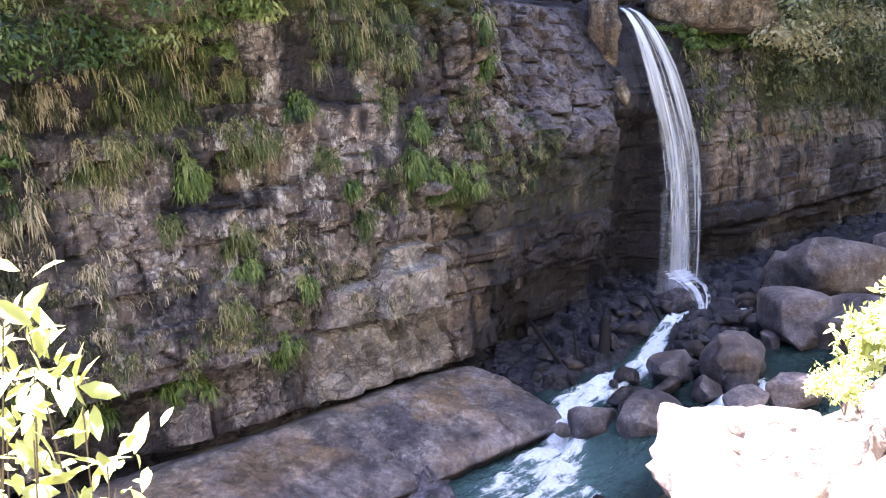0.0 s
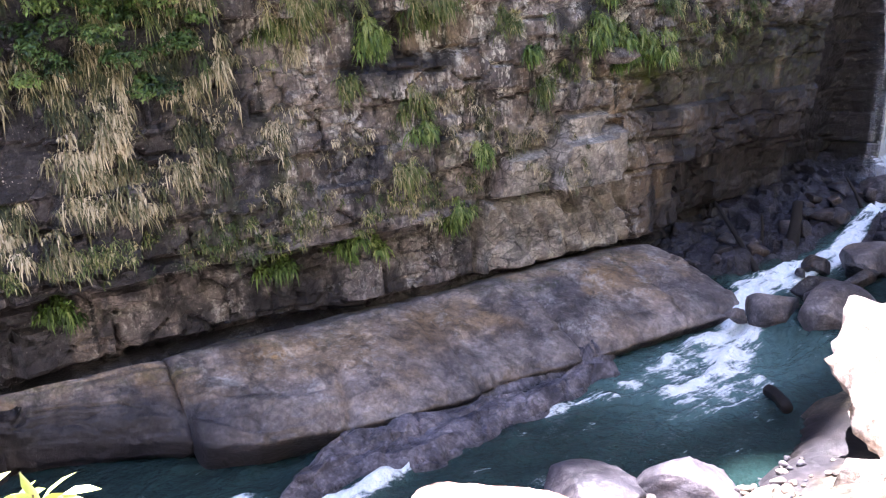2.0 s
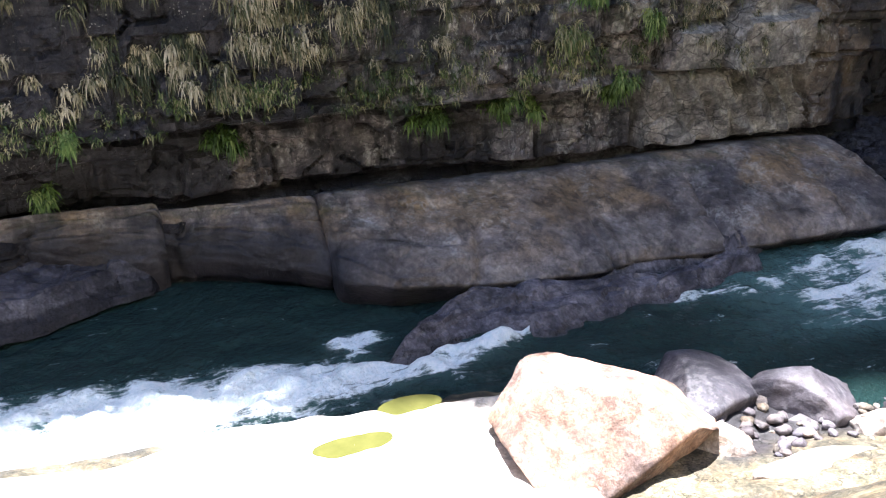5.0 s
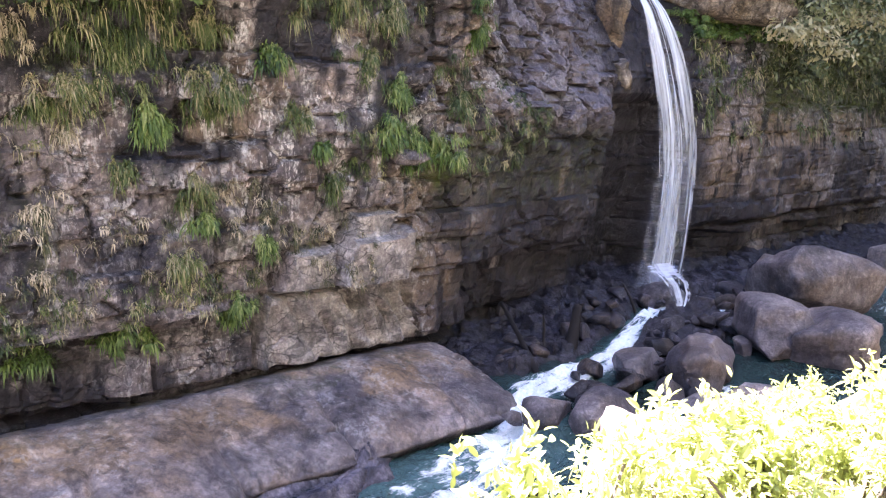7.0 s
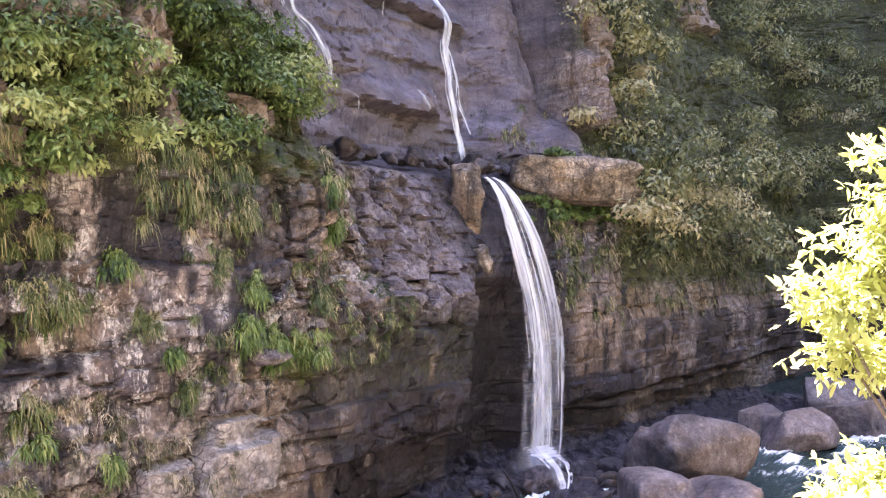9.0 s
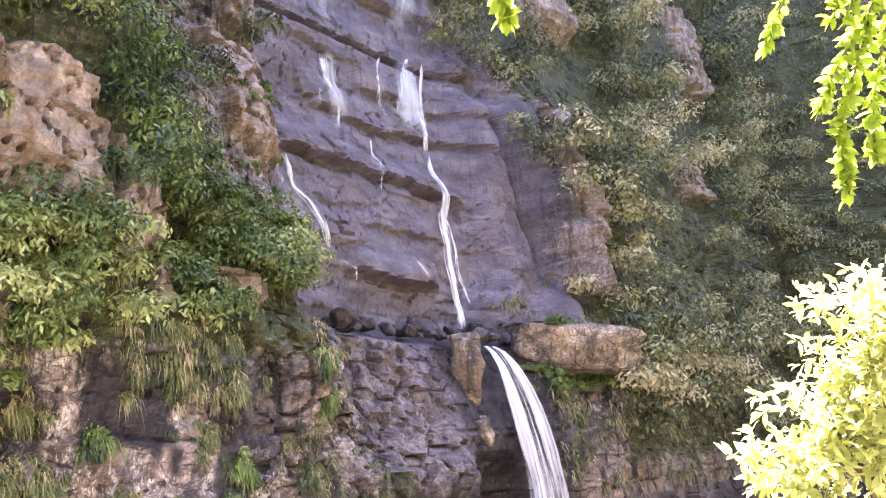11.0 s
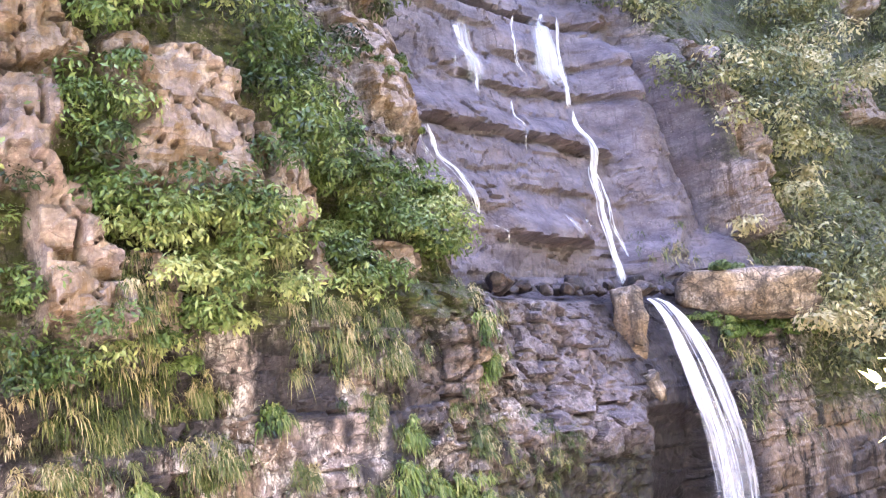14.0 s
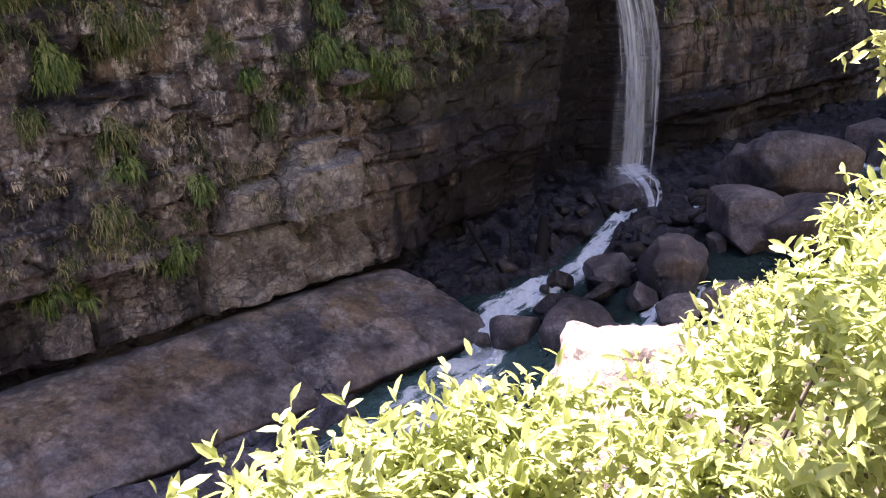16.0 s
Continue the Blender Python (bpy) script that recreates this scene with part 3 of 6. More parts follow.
# wet faces, plus shade painted behind the fall and under the overhung beds
wet_dark = np.clip(0.5 * bump(S, 32.5, 53, 1.5) * step(19, 20.5, Z) * (1 - step(50, 62, Z)) + 0.32 * bump(S, 33.0, 41, 2) * bump(Z, 10.3, 19.5, 0.8)
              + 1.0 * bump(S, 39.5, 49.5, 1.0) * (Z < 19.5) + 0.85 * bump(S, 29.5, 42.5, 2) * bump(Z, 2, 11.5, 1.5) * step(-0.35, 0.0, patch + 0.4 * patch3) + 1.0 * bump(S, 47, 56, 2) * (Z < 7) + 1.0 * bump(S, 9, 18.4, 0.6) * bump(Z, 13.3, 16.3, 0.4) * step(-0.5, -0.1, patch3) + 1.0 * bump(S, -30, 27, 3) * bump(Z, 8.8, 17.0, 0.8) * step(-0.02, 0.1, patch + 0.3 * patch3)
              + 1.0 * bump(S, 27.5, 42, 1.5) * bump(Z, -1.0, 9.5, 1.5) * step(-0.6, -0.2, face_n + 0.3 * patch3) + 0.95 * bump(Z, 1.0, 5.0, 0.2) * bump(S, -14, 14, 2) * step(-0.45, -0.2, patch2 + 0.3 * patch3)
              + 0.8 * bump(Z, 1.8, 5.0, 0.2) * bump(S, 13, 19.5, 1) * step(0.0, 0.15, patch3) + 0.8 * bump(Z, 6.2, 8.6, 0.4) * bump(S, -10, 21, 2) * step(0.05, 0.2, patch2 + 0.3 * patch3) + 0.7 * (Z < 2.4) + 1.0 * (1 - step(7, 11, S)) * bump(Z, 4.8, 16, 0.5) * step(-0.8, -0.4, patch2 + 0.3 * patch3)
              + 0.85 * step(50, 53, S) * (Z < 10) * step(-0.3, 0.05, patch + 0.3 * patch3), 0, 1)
ochre = np.clip(0.6 * bump(S, 24, 42, 3) * bump(Z, 2, 10, 1.5) * step(-0.1, 0.3, patch2) + 0.62 * bump(S, 49.5, 110, 1) * (Z < 12) * step(-0.5, 0.1, patch) + 0.35 * bump(S, 10, 33, 3) * bump(Z, 10, 17.5, 2) * step(0.0, 0.3, patch2), 0, 1)
# first term paints highlights onto the wet bulge; the rest are pale streaks
pale = np.clip(0.6 * bump(S, 30, 42, 1.5) * bump(Z, 12, 19, 0.8) * step(-0.1, 0.2, patch2) + 1.5 * bump(S, 20.5, 21.6, 0.25) * bump(Z, 11.3, 14.2, 0.5) + 1.6 * bump(S, 22.8, 24.0, 0.25) * bump(Z, 14.3, 17.8, 0.4) + 1.0 * bump(S, 16, 29, 2) * bump(Z, 9.0, 17.5, 1.0) * step(-0.1, 0.1, -patch) + 0.9 * bump(S, 8, 21, 3) * bump(Z, 5.5, 9.4, 0.8) * step(-0.1, 0.15, patch2) + 0.3 * bump(S, 14, 20, 1) * bump(Z, 2.2, 5, 0.5) + 0.6 * bump(S, 5, 16, 2) * bump(Z, 8.5, 15, 1) * step(-0.1, 0.2, -patch3), 0, 1)
moss_foliage = np.clip(0.5 * bump(S, 27, 40, 2) * bump(Z, 8, 11.5, 1) + 0.5 * bump(S, 8, 30, 3) * bump(Z, 5, 12, 2) * step(0.0, 0.4, fbm(S * 0.5, Z * 0.5, 55)) + 0.9 * step(53, 56, S) * step(10, 13, Z)
               + 0.9 * (S < 30) * step(16, 18, Z) * (1 - 0.8 * bump(S, 26, 34, 1) * bump(Z, 23.5, 38, 1)) + 0.58 * bump(S, 26, 60, 1) * step(39, 44, Z), 0, 1)
buff = np.clip(bump(S, 19.6, 27.0, 0.2) * bump(Z, 2.2, 5.3, 0.15) + bump(S, 20.3 + 0.3 * (Z - 5.3), 26.1, 0.15) * bump(Z, 5.2, 8.2, 0.2), 0, 1) * (0.75 + 0.5 * patch3)
buff = np.clip(buff, 0, 1)
wet_dark, moss_foliage = wet_dark * (1 - 0.9 * buff), moss_foliage * (1 - 0.8 * buff)
PINK = crag_mask(S, Z)
slick = np.clip(bump(S, 33.2, 54.4, 0.6) * step(19.0, 20.2, Z) * (1 - step(52, 60, Z)) + 0.45 * bump(S, 33.5, 41.5, 1.2) * bump(Z, 11.5, 19.3, 0.8), 0, 1) * (1 - PINK)
# the cleft beside the upper face gets painted shade in the same tone
wet_dark = np.clip(wet_dark * (1 - slick) + 0.8 * bump(S, 52.6, 55.6, 0.4) * bump(Z, 20, 36, 1) * (PINK < 0.5), 0, 1)
plain = np.clip(0.85 * step(48.5, 50, S) * (1 - step(11, 13, Z)) + 0.6 * bump(S, 26, 42, 1) * (Z < 9), 0, 1)
moss_foliage, wet_dark = moss_foliage * (1 - PINK), wet_dark * (1 - PINK)
for nm, v in (("wet_dark", wet_dark), ("ochre", ochre), ("pale", pale), ("moss_foliage", moss_foliage), ("pink", PINK * np.where((S > 50) & (S < 60), 0.6, 0.85)), ("buff", buff), ("slick", slick), ("plain", plain)):
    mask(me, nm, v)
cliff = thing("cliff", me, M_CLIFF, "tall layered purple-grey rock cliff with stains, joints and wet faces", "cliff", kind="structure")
CLIFF_GRID = (cs, cz, Wc)


def cliff_at(s, z):
    """How far the cliff's face stands out at arrays of places on it."""
    i = np.clip(np.searchsorted(cs, s), 0, len(cs) - 1)
    j = np.clip(np.searchsorted(cz, z), 0, len(cz) - 1)
    return Wc[i, j]


# ---- the long sloping slab at the cliff's foot ----
def slab_mesh(name, s0, s1, out_at, top, seed, round_end=0.8):
    ss, uu = np.arange(s0, s1 + 0.01, 0.12), np.linspace(0, 1, 60)
    S, U = np.meshgrid(ss, uu, indexing="ij")
    end = np.clip(np.minimum(S - s0, s1 - S) / round_end, 0, 1)
    end = np.sqrt(1 - (1 - end) ** 2)
    wo = np.interp(S, *out_at) * (0.55 + 0.45 * end) + 0.35 * fbm(S * 0.35, S * 0, seed, 3)
    # back under the crack, a long even slope, a blunt foot that is undercut
    W = -0.9 + (wo + 0.9) * np.interp(U, [0, 0.06, 0.16, 0.70, 0.80, 0.88, 0.94, 1.0], [0, 0.20, 0.30, 0.86, 0.955, 1.0, 0.96, 0.86])
    Z = 0.28 + top * end ** 0.6 * np.interp(U, [0, 0.06, 0.16, 0.45, 0.70, 0.80, 0.88, 0.94, 1.0], [0.80, 0.97, 0.93, 0.70, 0.44, 0.27, 0.10, -0.10, -0.45])
    rel = 0.46 * fbm(S * 0.34 + 0.4 * U, U * 1.6, seed + 1, 3) - 0.16 * np.abs(fbm(S * 0.7 + 0.9 * U, U * 1.2, seed + 17, 3)) + 0.14 * fbm(S * 1.0, U * 7, seed + 2, 4) + 0.035 * fbm(S * 4, U * 26, seed + 5, 3)
    j = (S + 0.8 * U + 0.5 * fbm(S * 0.3, U * 2, seed + 9, 2)) / 4.6 + 0.4
    ej = np.abs(j - np.round(j)) * 4.6
    rel = rel - 0.22 * np.exp(-(ej / 0.12) ** 2) * step(0.1, 0.5, U) + 0.22 * (hash2(np.round(j - 0.5), 0 * S, seed) - 0.5)
    bed = (U * 6 + 0.35 * fbm(S * 0.25, U * 2, seed + 3, 3))
    rel = rel - 0.06 * np.exp(-((bed - np.round(bed)) / 0.05) ** 2) * vnoise(S * 0.4, np.round(bed), seed)
    ca, ce = chips(S, U * 6, 1.9, seed + 20)
    cb, cf = chips(S, U * 6, 0.6, seed + 22)
    rel = rel + 0.10 * ca + 0.02 * cb - 0.12 * np.exp(-(ce / 0.06) ** 2) * (vnoise(S * 0.6, U * 3, seed + 21) > 0.5)
    W, Z = W + rel * 0.75, Z + rel * 0.6 * (Z > -0.2)
    me = grid_mesh(name, places(S, W, Z))
    # wet near the waterline; the lower face and downstream end darker too
    mask(me, "wet_dark", np.clip(0.85 * (1 - step(0.15, 0.55, Z + 0.25 * fbm(S, U * 5, seed + 11))) + 0.35 * step(0.0, 0.4, fbm(S * 0.25, U * 1.5, seed + 12)) + 0.28 * step(0.45, 0.72, U + 0.15 * fbm(S * 0.8, U * 3, seed + 19)) + 0.7 * (1 - step(6, 12, S)) * step(0.15, 0.5, U + 0.25 * fbm(S * 0.6, U * 3, seed + 16)), 0, 1))
    mask(me, "ochre", np.clip(0.8 * bump(S, 9, 28, 2) * bump(U, 0.12, 0.52, 0.12) * step(-0.3, 0.15, fbm(S * 0.5, U * 2.5, seed + 13, 4)) + 0.7 * bump(S, 2, 8, 1) * (U < 0.55) * step(-0.1, 0.2, fbm(S * 0.6, U * 3, seed + 18)), 0, 1))
    mask(me, "pale", np.clip(0.6 * bump(U, 0.1, 0.75, 0.1) * step(0.0, 0.4, fbm(S * 1.2, U * 0.8, seed + 14)), 0, 1))
    mask(me, "moss_foliage", 0.35 * (U < 0.3) * step(0, 0.3, fbm(S * 0.6, U * 3, seed + 15)))
    mask(me, "pink", 0 * S)
    mask(me, "buff", 0 * S)
    return me


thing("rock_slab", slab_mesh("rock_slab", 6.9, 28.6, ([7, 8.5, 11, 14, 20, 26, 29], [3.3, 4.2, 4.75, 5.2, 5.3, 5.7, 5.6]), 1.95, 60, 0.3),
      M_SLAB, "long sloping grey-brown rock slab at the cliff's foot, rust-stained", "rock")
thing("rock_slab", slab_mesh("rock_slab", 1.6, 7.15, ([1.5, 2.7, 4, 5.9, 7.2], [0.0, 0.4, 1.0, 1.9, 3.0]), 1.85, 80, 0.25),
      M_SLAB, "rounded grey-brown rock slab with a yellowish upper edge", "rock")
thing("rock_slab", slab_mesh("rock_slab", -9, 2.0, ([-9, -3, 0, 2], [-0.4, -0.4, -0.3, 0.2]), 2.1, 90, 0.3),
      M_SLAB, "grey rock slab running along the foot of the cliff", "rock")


def low_ledge(name, s0, s1, w_in, w_out, top, seed, follow=0.0, wetness=0.55, broken=0.25, foot=None):
    ss, vv = np.arange(s0, s1 + 0.01, 0.11), np.linspace(0, 1, 46)
    S, V = np.meshgrid(ss, vv, indexing="ij")
    e = np.clip(np.minimum(S - s0, s1 - S) / 1.6, 0, 1)
    wi, wo = np.interp(S, *w_in), np.interp(S, *w_out)
    wo = wi + (wo - wi) * np.sqrt(e) + 0.5 * fbm(S * 0.5, S * 0, seed, 4) * e
    W = wi + (wo - wi) * V
    base = follow * water_z(S, W)
    edge = np.clip((1 - V) * (wo - wi) / 0.7, 0, 1)
    lay = np.floor((V * 3.2 + 0.8 * fbm(S * 0.3, V * 2, seed + 2, 3)))
    Z = (top * (0.72 + 0.5 * fbm(S * 0.4, V * 3, seed + 1, 4)) - 0.10 * lay + 0.1) * np.sqrt(e)
    Z = Z * (edge ** 0.45) - (1 - edge) * 0.45 + 0.05 * fbm(S * 3, V * 9, seed + 4, 3) + base
    la, le = chips(S, W, 1.3, seed + 20)
    lb, lf = chips(S, W, 0.5, seed + 26)
    Z = Z + broken * (0.5 * la + 0.16 * lb - 0.25 * np.exp(-(le / 0.08) ** 2)) * e * (edge > 0.3)
    if foot:
        # its downstream end stands free of the slab
        Z = Z - 1.0 * (1 - np.clip(V * (wo - wi) / 0.6, 0, 1)) ** 2 * (1 - step(11, 12.5, S))
        Z = Z - 0.45 * np.exp(-((W - np.interp(S, *foot) - 0.15) / 0.3) ** 2)
    me = grid_mesh(name, places(S, W, Z), smooth=False)
    mask(me, "wet_dark", np.clip(wetness + 0.6 * (Z - base < 0.10), 0, 1))
    mask(me, "ochre", 0 * S)
    mask(me, "pale", 0 * S)
    mask(me, "moss_foliage", 0 * S)
    mask(me, "pink", 0 * S)
    mask(me, "buff", 0 * S)
    return me


# ---- river ----
def water_z(S, W):
    up = step(26.3, 29.5, S + 0.25 * (W - 6)) * 1.0 + step(33, 40, S) * 1.1 + step(44, 60, S) * 0.6
    down = -0.55 * step(0, 1, (9.5 - S - 0.9 * (W - 8.5)) / 5.0)
    return up + down


thing("rock_shelf", low_ledge("rock_shelf", 6.9, 22.6, ([7, 9.3, 11.5, 14, 21], [7.1, 5.7, 4.2, 4.2, 4.2]), ([7, 8.4, 10.6, 12.6, 14.8, 19.6, 22.6], [7.5, 7.7, 7.3, 7.7, 7.6, 7.1, 6.2]), 0.72, 100, 0, 0.0, 0.4, ([7, 8.5, 11, 14, 20, 26, 29], [3.3, 4.2, 4.75, 5.2, 5.3, 5.7, 5.6])),
      M_SHELF, "flat dark wet rock shelf washed by the river", "rock")
thing("rock_shelf", low_ledge("rock_shelf", -12, 2.9, ([-12, 3], [-2.5, -2.5]), ([-12, -6, -3, 0, 3], [4.2, 3.6, 2.2, 0.7, -0.2]), 1.0, 110, 0, 0.45),
      M_SHELF, "low smooth grey rock shelf at the water's edge", "rock")


def foam_at(S, W):
    n = fbm(S * 0.55, W * 0.9, 120, 4)
    n2 = fbm(S * 1.6, W * 2.2, 125, 4)
    # upper rapid: from the foot of the fall, past the log, down into the pool
    c = np.interp(S, [22, 24, 26, 28, 29.5, 31.4, 33, 35.2, 38.6, 40.5, 42.6], [7.6, 7.3, 6.9, 6.0, 5.1, 5.2, 4.9, 5.0, 3.8, 3.4, 3.0])
    wd = np.interp(S, [19, 22, 25, 27.5, 30, 33, 35, 38.6, 43], [0.1, 1.5, 1.7, 1.0, 1.25, 1.15, 0.75, 0.55, 0.6])
    f = 1.25 * (1 - step(0.45, 1.25, np.abs(W - c) / (wd + 0.01))) * np.interp(S, [18, 22, 26, 28], [0, 0.42, 0.70, 1.0]) * (S < 44)
    f = f + 0.42 * bump(S, 20.3, 25.2, 1.2) * bump(W, 6.4, 10.5, 0.5) * step(-0.25, 0.15, n)
    # lower rapid: a long white tongue off the shelf's tip
    cl = np.interp(S, [-12, -6, -1, 2.3, 5, 8.6, 10.8, 12], [7.1, 7.1, 7.25, 7.2, 7.3, 7.9, 7.6, 7.3])
    wl = np.interp(S, [-12, -4, 1, 4, 7, 10.5, 12], [2.6, 2.3, 1.9, 1.6, 0.95, 0.4, 0.05])
    f = f + 1.5 * (1 - step(0.35, 1.25, np.abs(W - cl) / (wl + 0.01))) * (S < 12)
    f = f + 0.9 * bump(S, 6.0, 7.6, 0.4) * bump(W, 5.0, 6.3, 0.3) * step(-0.3, 0.1, n2)
    f = f + 0.6 * bump(S, 16.5, 21, 0.6) * np.exp(-((W - 7.1 - 0.1 * (S - 18)) / 0.35) ** 2) * step(-0.2, 0.2, n2)
    # channel among the boulders
    f = f + 0.9 * bump(S, 29.5, 36, 1) * bump(W, 9.5, 13, 0.6) * step(0.0, 0.3, n2) + 0.9 * bump(S, 43, 48, 0.8) * bump(W, 4.4, 7.5, 0.5) * step(-0.2, 0.2, n)
    f = f + 1.0 * bump(S, 52, 70, 3) * bump(W, 8.5, 16, 1.0) * step(-0.25, 0.2, n)
    f = f + 0.33 * step(0.30, 0.55, fbm(S * 0.9, W * 2.6, 128, 4)) * bump(W, 5, 12, 1) * (S < 28)
    return np.clip(f * (0.8 + 0.7 * n2 + 0.35 * n), 0, 1)


rs, rw = spaced((-60, -12, 0.6), (-12, 48, 0.15), (48, 141, 0.6)), spaced((-8, 1, 0.5), (1, 14, 0.15), (14, 24, 0.5))
S, W = np.meshgrid(rs, rw, indexing="ij")
F = foam_at(S, W)
Zw = water_z(S, W) + 0.14 * fbm(S * 0.6, W * 1.3, 130, 3) + 0.07 * fbm(S * 1.8, W * 3.4, 133, 3) + F * (0.14 + 0.42 * fbm(S * 1.3, W * 2.0, 136, 4))
me = grid_mesh("water", places(S, W, Zw))
mask(me, "foam", F)
MILK = F.copy()
for _ in range(7):
    MILK[1:-1] = (MILK[:-2] + 2 * MILK[1:-1] + MILK[2:]) / 4
    MILK[:, 1:-1] = (MILK[:, :-2] + 2 * MILK[:, 1:-1] + MILK[:, 2:]) / 4
mask(me, "milk", np.clip(np.where(S < 14, 0.9, 1.1) * MILK + 0.7 * bump(S, 19, 28, 2.0) * bump(W, 5.5, 10.5, 1), 0, 1))


def water_material():
    m, t, b = nodes("river_water")
    co = N(t, "ShaderNodeNewGeometry").outputs["Position"]
    f = attr(t, "foam")
    along = N(t, "ShaderNodeMapping", {"Vector": co, "Rotation": (0, 0, -0.768)}).outputs[0]
    ft = mathn(t, 'ADD', mathn(t, 'MULTIPLY', noise_tex(t, along, 2.6, 9, 0.72, (0.28, 1.7, 1)), 0.72), mathn(t, 'MULTIPLY', noise_tex(t, co, 7.0, 6, 0.7), 0.28))
    thr = mathn(t, 'ADD', mathn(t, 'MULTIPLY', f, 1.1), mathn(t, 'MULTIPLY', mathn(t, 'SUBTRACT', ft, 0.5), 3.4))
    fac = ramp(t, thr, (0.40, (0, 0, 0)), (0.82, (1, 1, 1)))
    deep = mixc(t, noise_tex(t, co, 0.25, 3), (0.008, 0.020, 0.019), (0.020, 0.045, 0.042))
    flow = noise_tex(t, co, 2.4, 8, 0.75, (0.9, 0.9, 1))
    pale_water = mixc(t, mathn(t, 'MULTIPLY', attr(t, "milk"), mathn(t, 'ADD', flow, 0.25)), deep, (0.105, 0.195, 0.19))
    foam_col = mixc(t, ramp(t, noise_tex(t, co, 5.0, 8, 0.75), (0.35, (0, 0, 0)), (0.62, (1, 1, 1))), (0.70, 0.79, 0.82), (0.95, 0.97, 0.97))
    col = mixc(t, fac, pale_water, foam_col)
    t.links.new(col, b.inputs["Base Color"])
    t.links.new(mathn(t, 'ADD', mathn(t, 'MULTIPLY', fac, 0.5), 0.06), b.inputs["Roughness"])
    b.inputs["IOR"].default_value = 1.33
    rip = mathn(t, 'ADD', noise_tex(t, co, 2.2, 6, 0.6, (1.6, 1, 1), (0, 0, 0.8)), mathn(t, 'MULTIPLY', noise_tex(t, co, 9, 4), 0.35))
    bp = N(t, "ShaderNodeBump", {"Height": rip, "Strength": 1.0, "Distance": 0.3})
    t.links.new(bp.outputs[0], b.inputs["Normal"])
    return m


M_WATER = water_material()
thing("water", me, M_WATER, "clear blue-green mountain river with white rapids", "river", kind="structure")


# ---- ground: river bed, near bank, the path that the camera walks along, an unseen hill added behind ----
def ground_z(S, W):
    edge = np.interp(S, [-60, -8, -0.3, 4.2, 9.6, 13.5, 16.4, 18.5, 20.5, 23, 25, 30, 36, 45, 60, 140], [8.4, 8.4, 8.6, 9.2, 10.2, 11.0, 12.4, 14.0, 13.6, 12.3, 11.8, 13.0, 14.5, 15, 18, 20])
    d = W - edge + 0.5 * fbm(S * 0.5, W * 0.5, 140, 3)
    # past the path the unseen hill climbs steeply to block low sky light
    bank = np.interp(W, [0, 15, 17.5, 21, 26.0, 27.0, 32, 34, 44, 70], [0.55, 0.8, 1.6, 5.4, 11.4, 12.4, 12.4, 14.5, 34, 95])
    z = np.where(d > 0, np.where(W > 17.5, bank, np.minimum(0.2 + d * 0.45, bank)), -0.15 + d * 0.3)
    z = np.maximum(z, -1.3) + water_z(S, W) * (W < 18)
    rough = 0.25 * fbm(S * 0.7, W * 0.7, 143, 4) + 0.08 * fbm(S * 3, W * 3, 147, 3)
    return z + rough * np.where((W > 26) & (W < 34), 0.15, 1.0)


gs, gw = spaced((-60, -10, 1.0), (-10, 32, 0.3), (32, 141, 1.2)), spaced((-8, 7, 1.2), (7, 19, 0.3), (19, 71, 1.2))
S, W = np.meshgrid(gs, gw, indexing="ij")
me = grid_mesh("ground", places(S, W, ground_z(S, W)))
# dark foliage tone on the unseen hill, to cut its bounce light
mask(me, "moss_foliage", step(32.5, 35, W) + 0 * S)
# gravel by the shallows darkened, standing in for the shade lying there
mask(me, "wet_dark", bump(S, 12.5, 24, 1.5) * (1 - step(14.6, 16.2, W + 0.8 * fbm(S * 0.8, W * 0.8, 141, 3))))
thing("ground", me, M_EARTH, "stony river bank rising to a path under trees", "ground", kind="structure")


def ground_at(s, w):
    return float(ground_z(np.array([[float(s)]]), np.array([[float(w)]]))[0, 0])


# ---- boulders ----
def ico_array(level):
    bm = bmesh.new()
    bmesh.ops.create_icosphere(bm, subdivisions=level, radius=1)
    v = np.array([x.co[:] for x in bm.verts])
    f = np.array([[x.index for x in face.verts] for face in bm.faces])
    bm.free()
    return v, f


ICO5, ICO4, ICO3, ICO2 = ico_array(5), ico_array(4), ico_array(3), ico_array(2)


def n3(v, scale, seed, octaves=4):
    a = fbm(v[:, 0] * scale + seed, v[:, 1] * scale - seed * 0.7 + v[:, 2] * 0.9 * scale, seed, octaves)
    b = fbm(v[:, 2] * scale - seed, v[:, 1] * scale * 0.8 + v[:, 0] * 0.6 * scale, seed + 9, octaves)
    return (a + b) * 0.7


def boulder_mesh(name, size, seed, cuts=16, roundness=0.78, level=5, rough=1.0):
    """A rock worn by the river: a ball cut by planes, so that flat faces and blunt edges stay, with broken relief."""
    rnd = random.Random(seed)
    v, f = {5: ICO5, 4: ICO4, 3: ICO3, 2: ICO2}[level]
    v = v.copy()
    for _ in range(cuts):
        n = np.array([rnd.gauss(0, 1), rnd.gauss(0, 1), rnd.gauss(0, 0.9)])
        n /= np.linalg.norm(n)
        d = rnd.uniform(0.42, roundness)
        over = np.maximum(v @ n - d, 0)
        v = v - np.outer(over * 0.97, n)
    v = v * (1 + rough * (0.05 * n3(v, 1.3, seed, 3) + 0.035 * n3(v, 4, seed + 5, 4) + 0.016 * n3(v, 13, seed + 7, 3)))[:, None]
    lo, hi = v.min(0), v.max(0)
    v = (v - (lo + hi) / 2) / (hi - lo) * np.array(size)
    return soup_mesh(name, v, f, True)


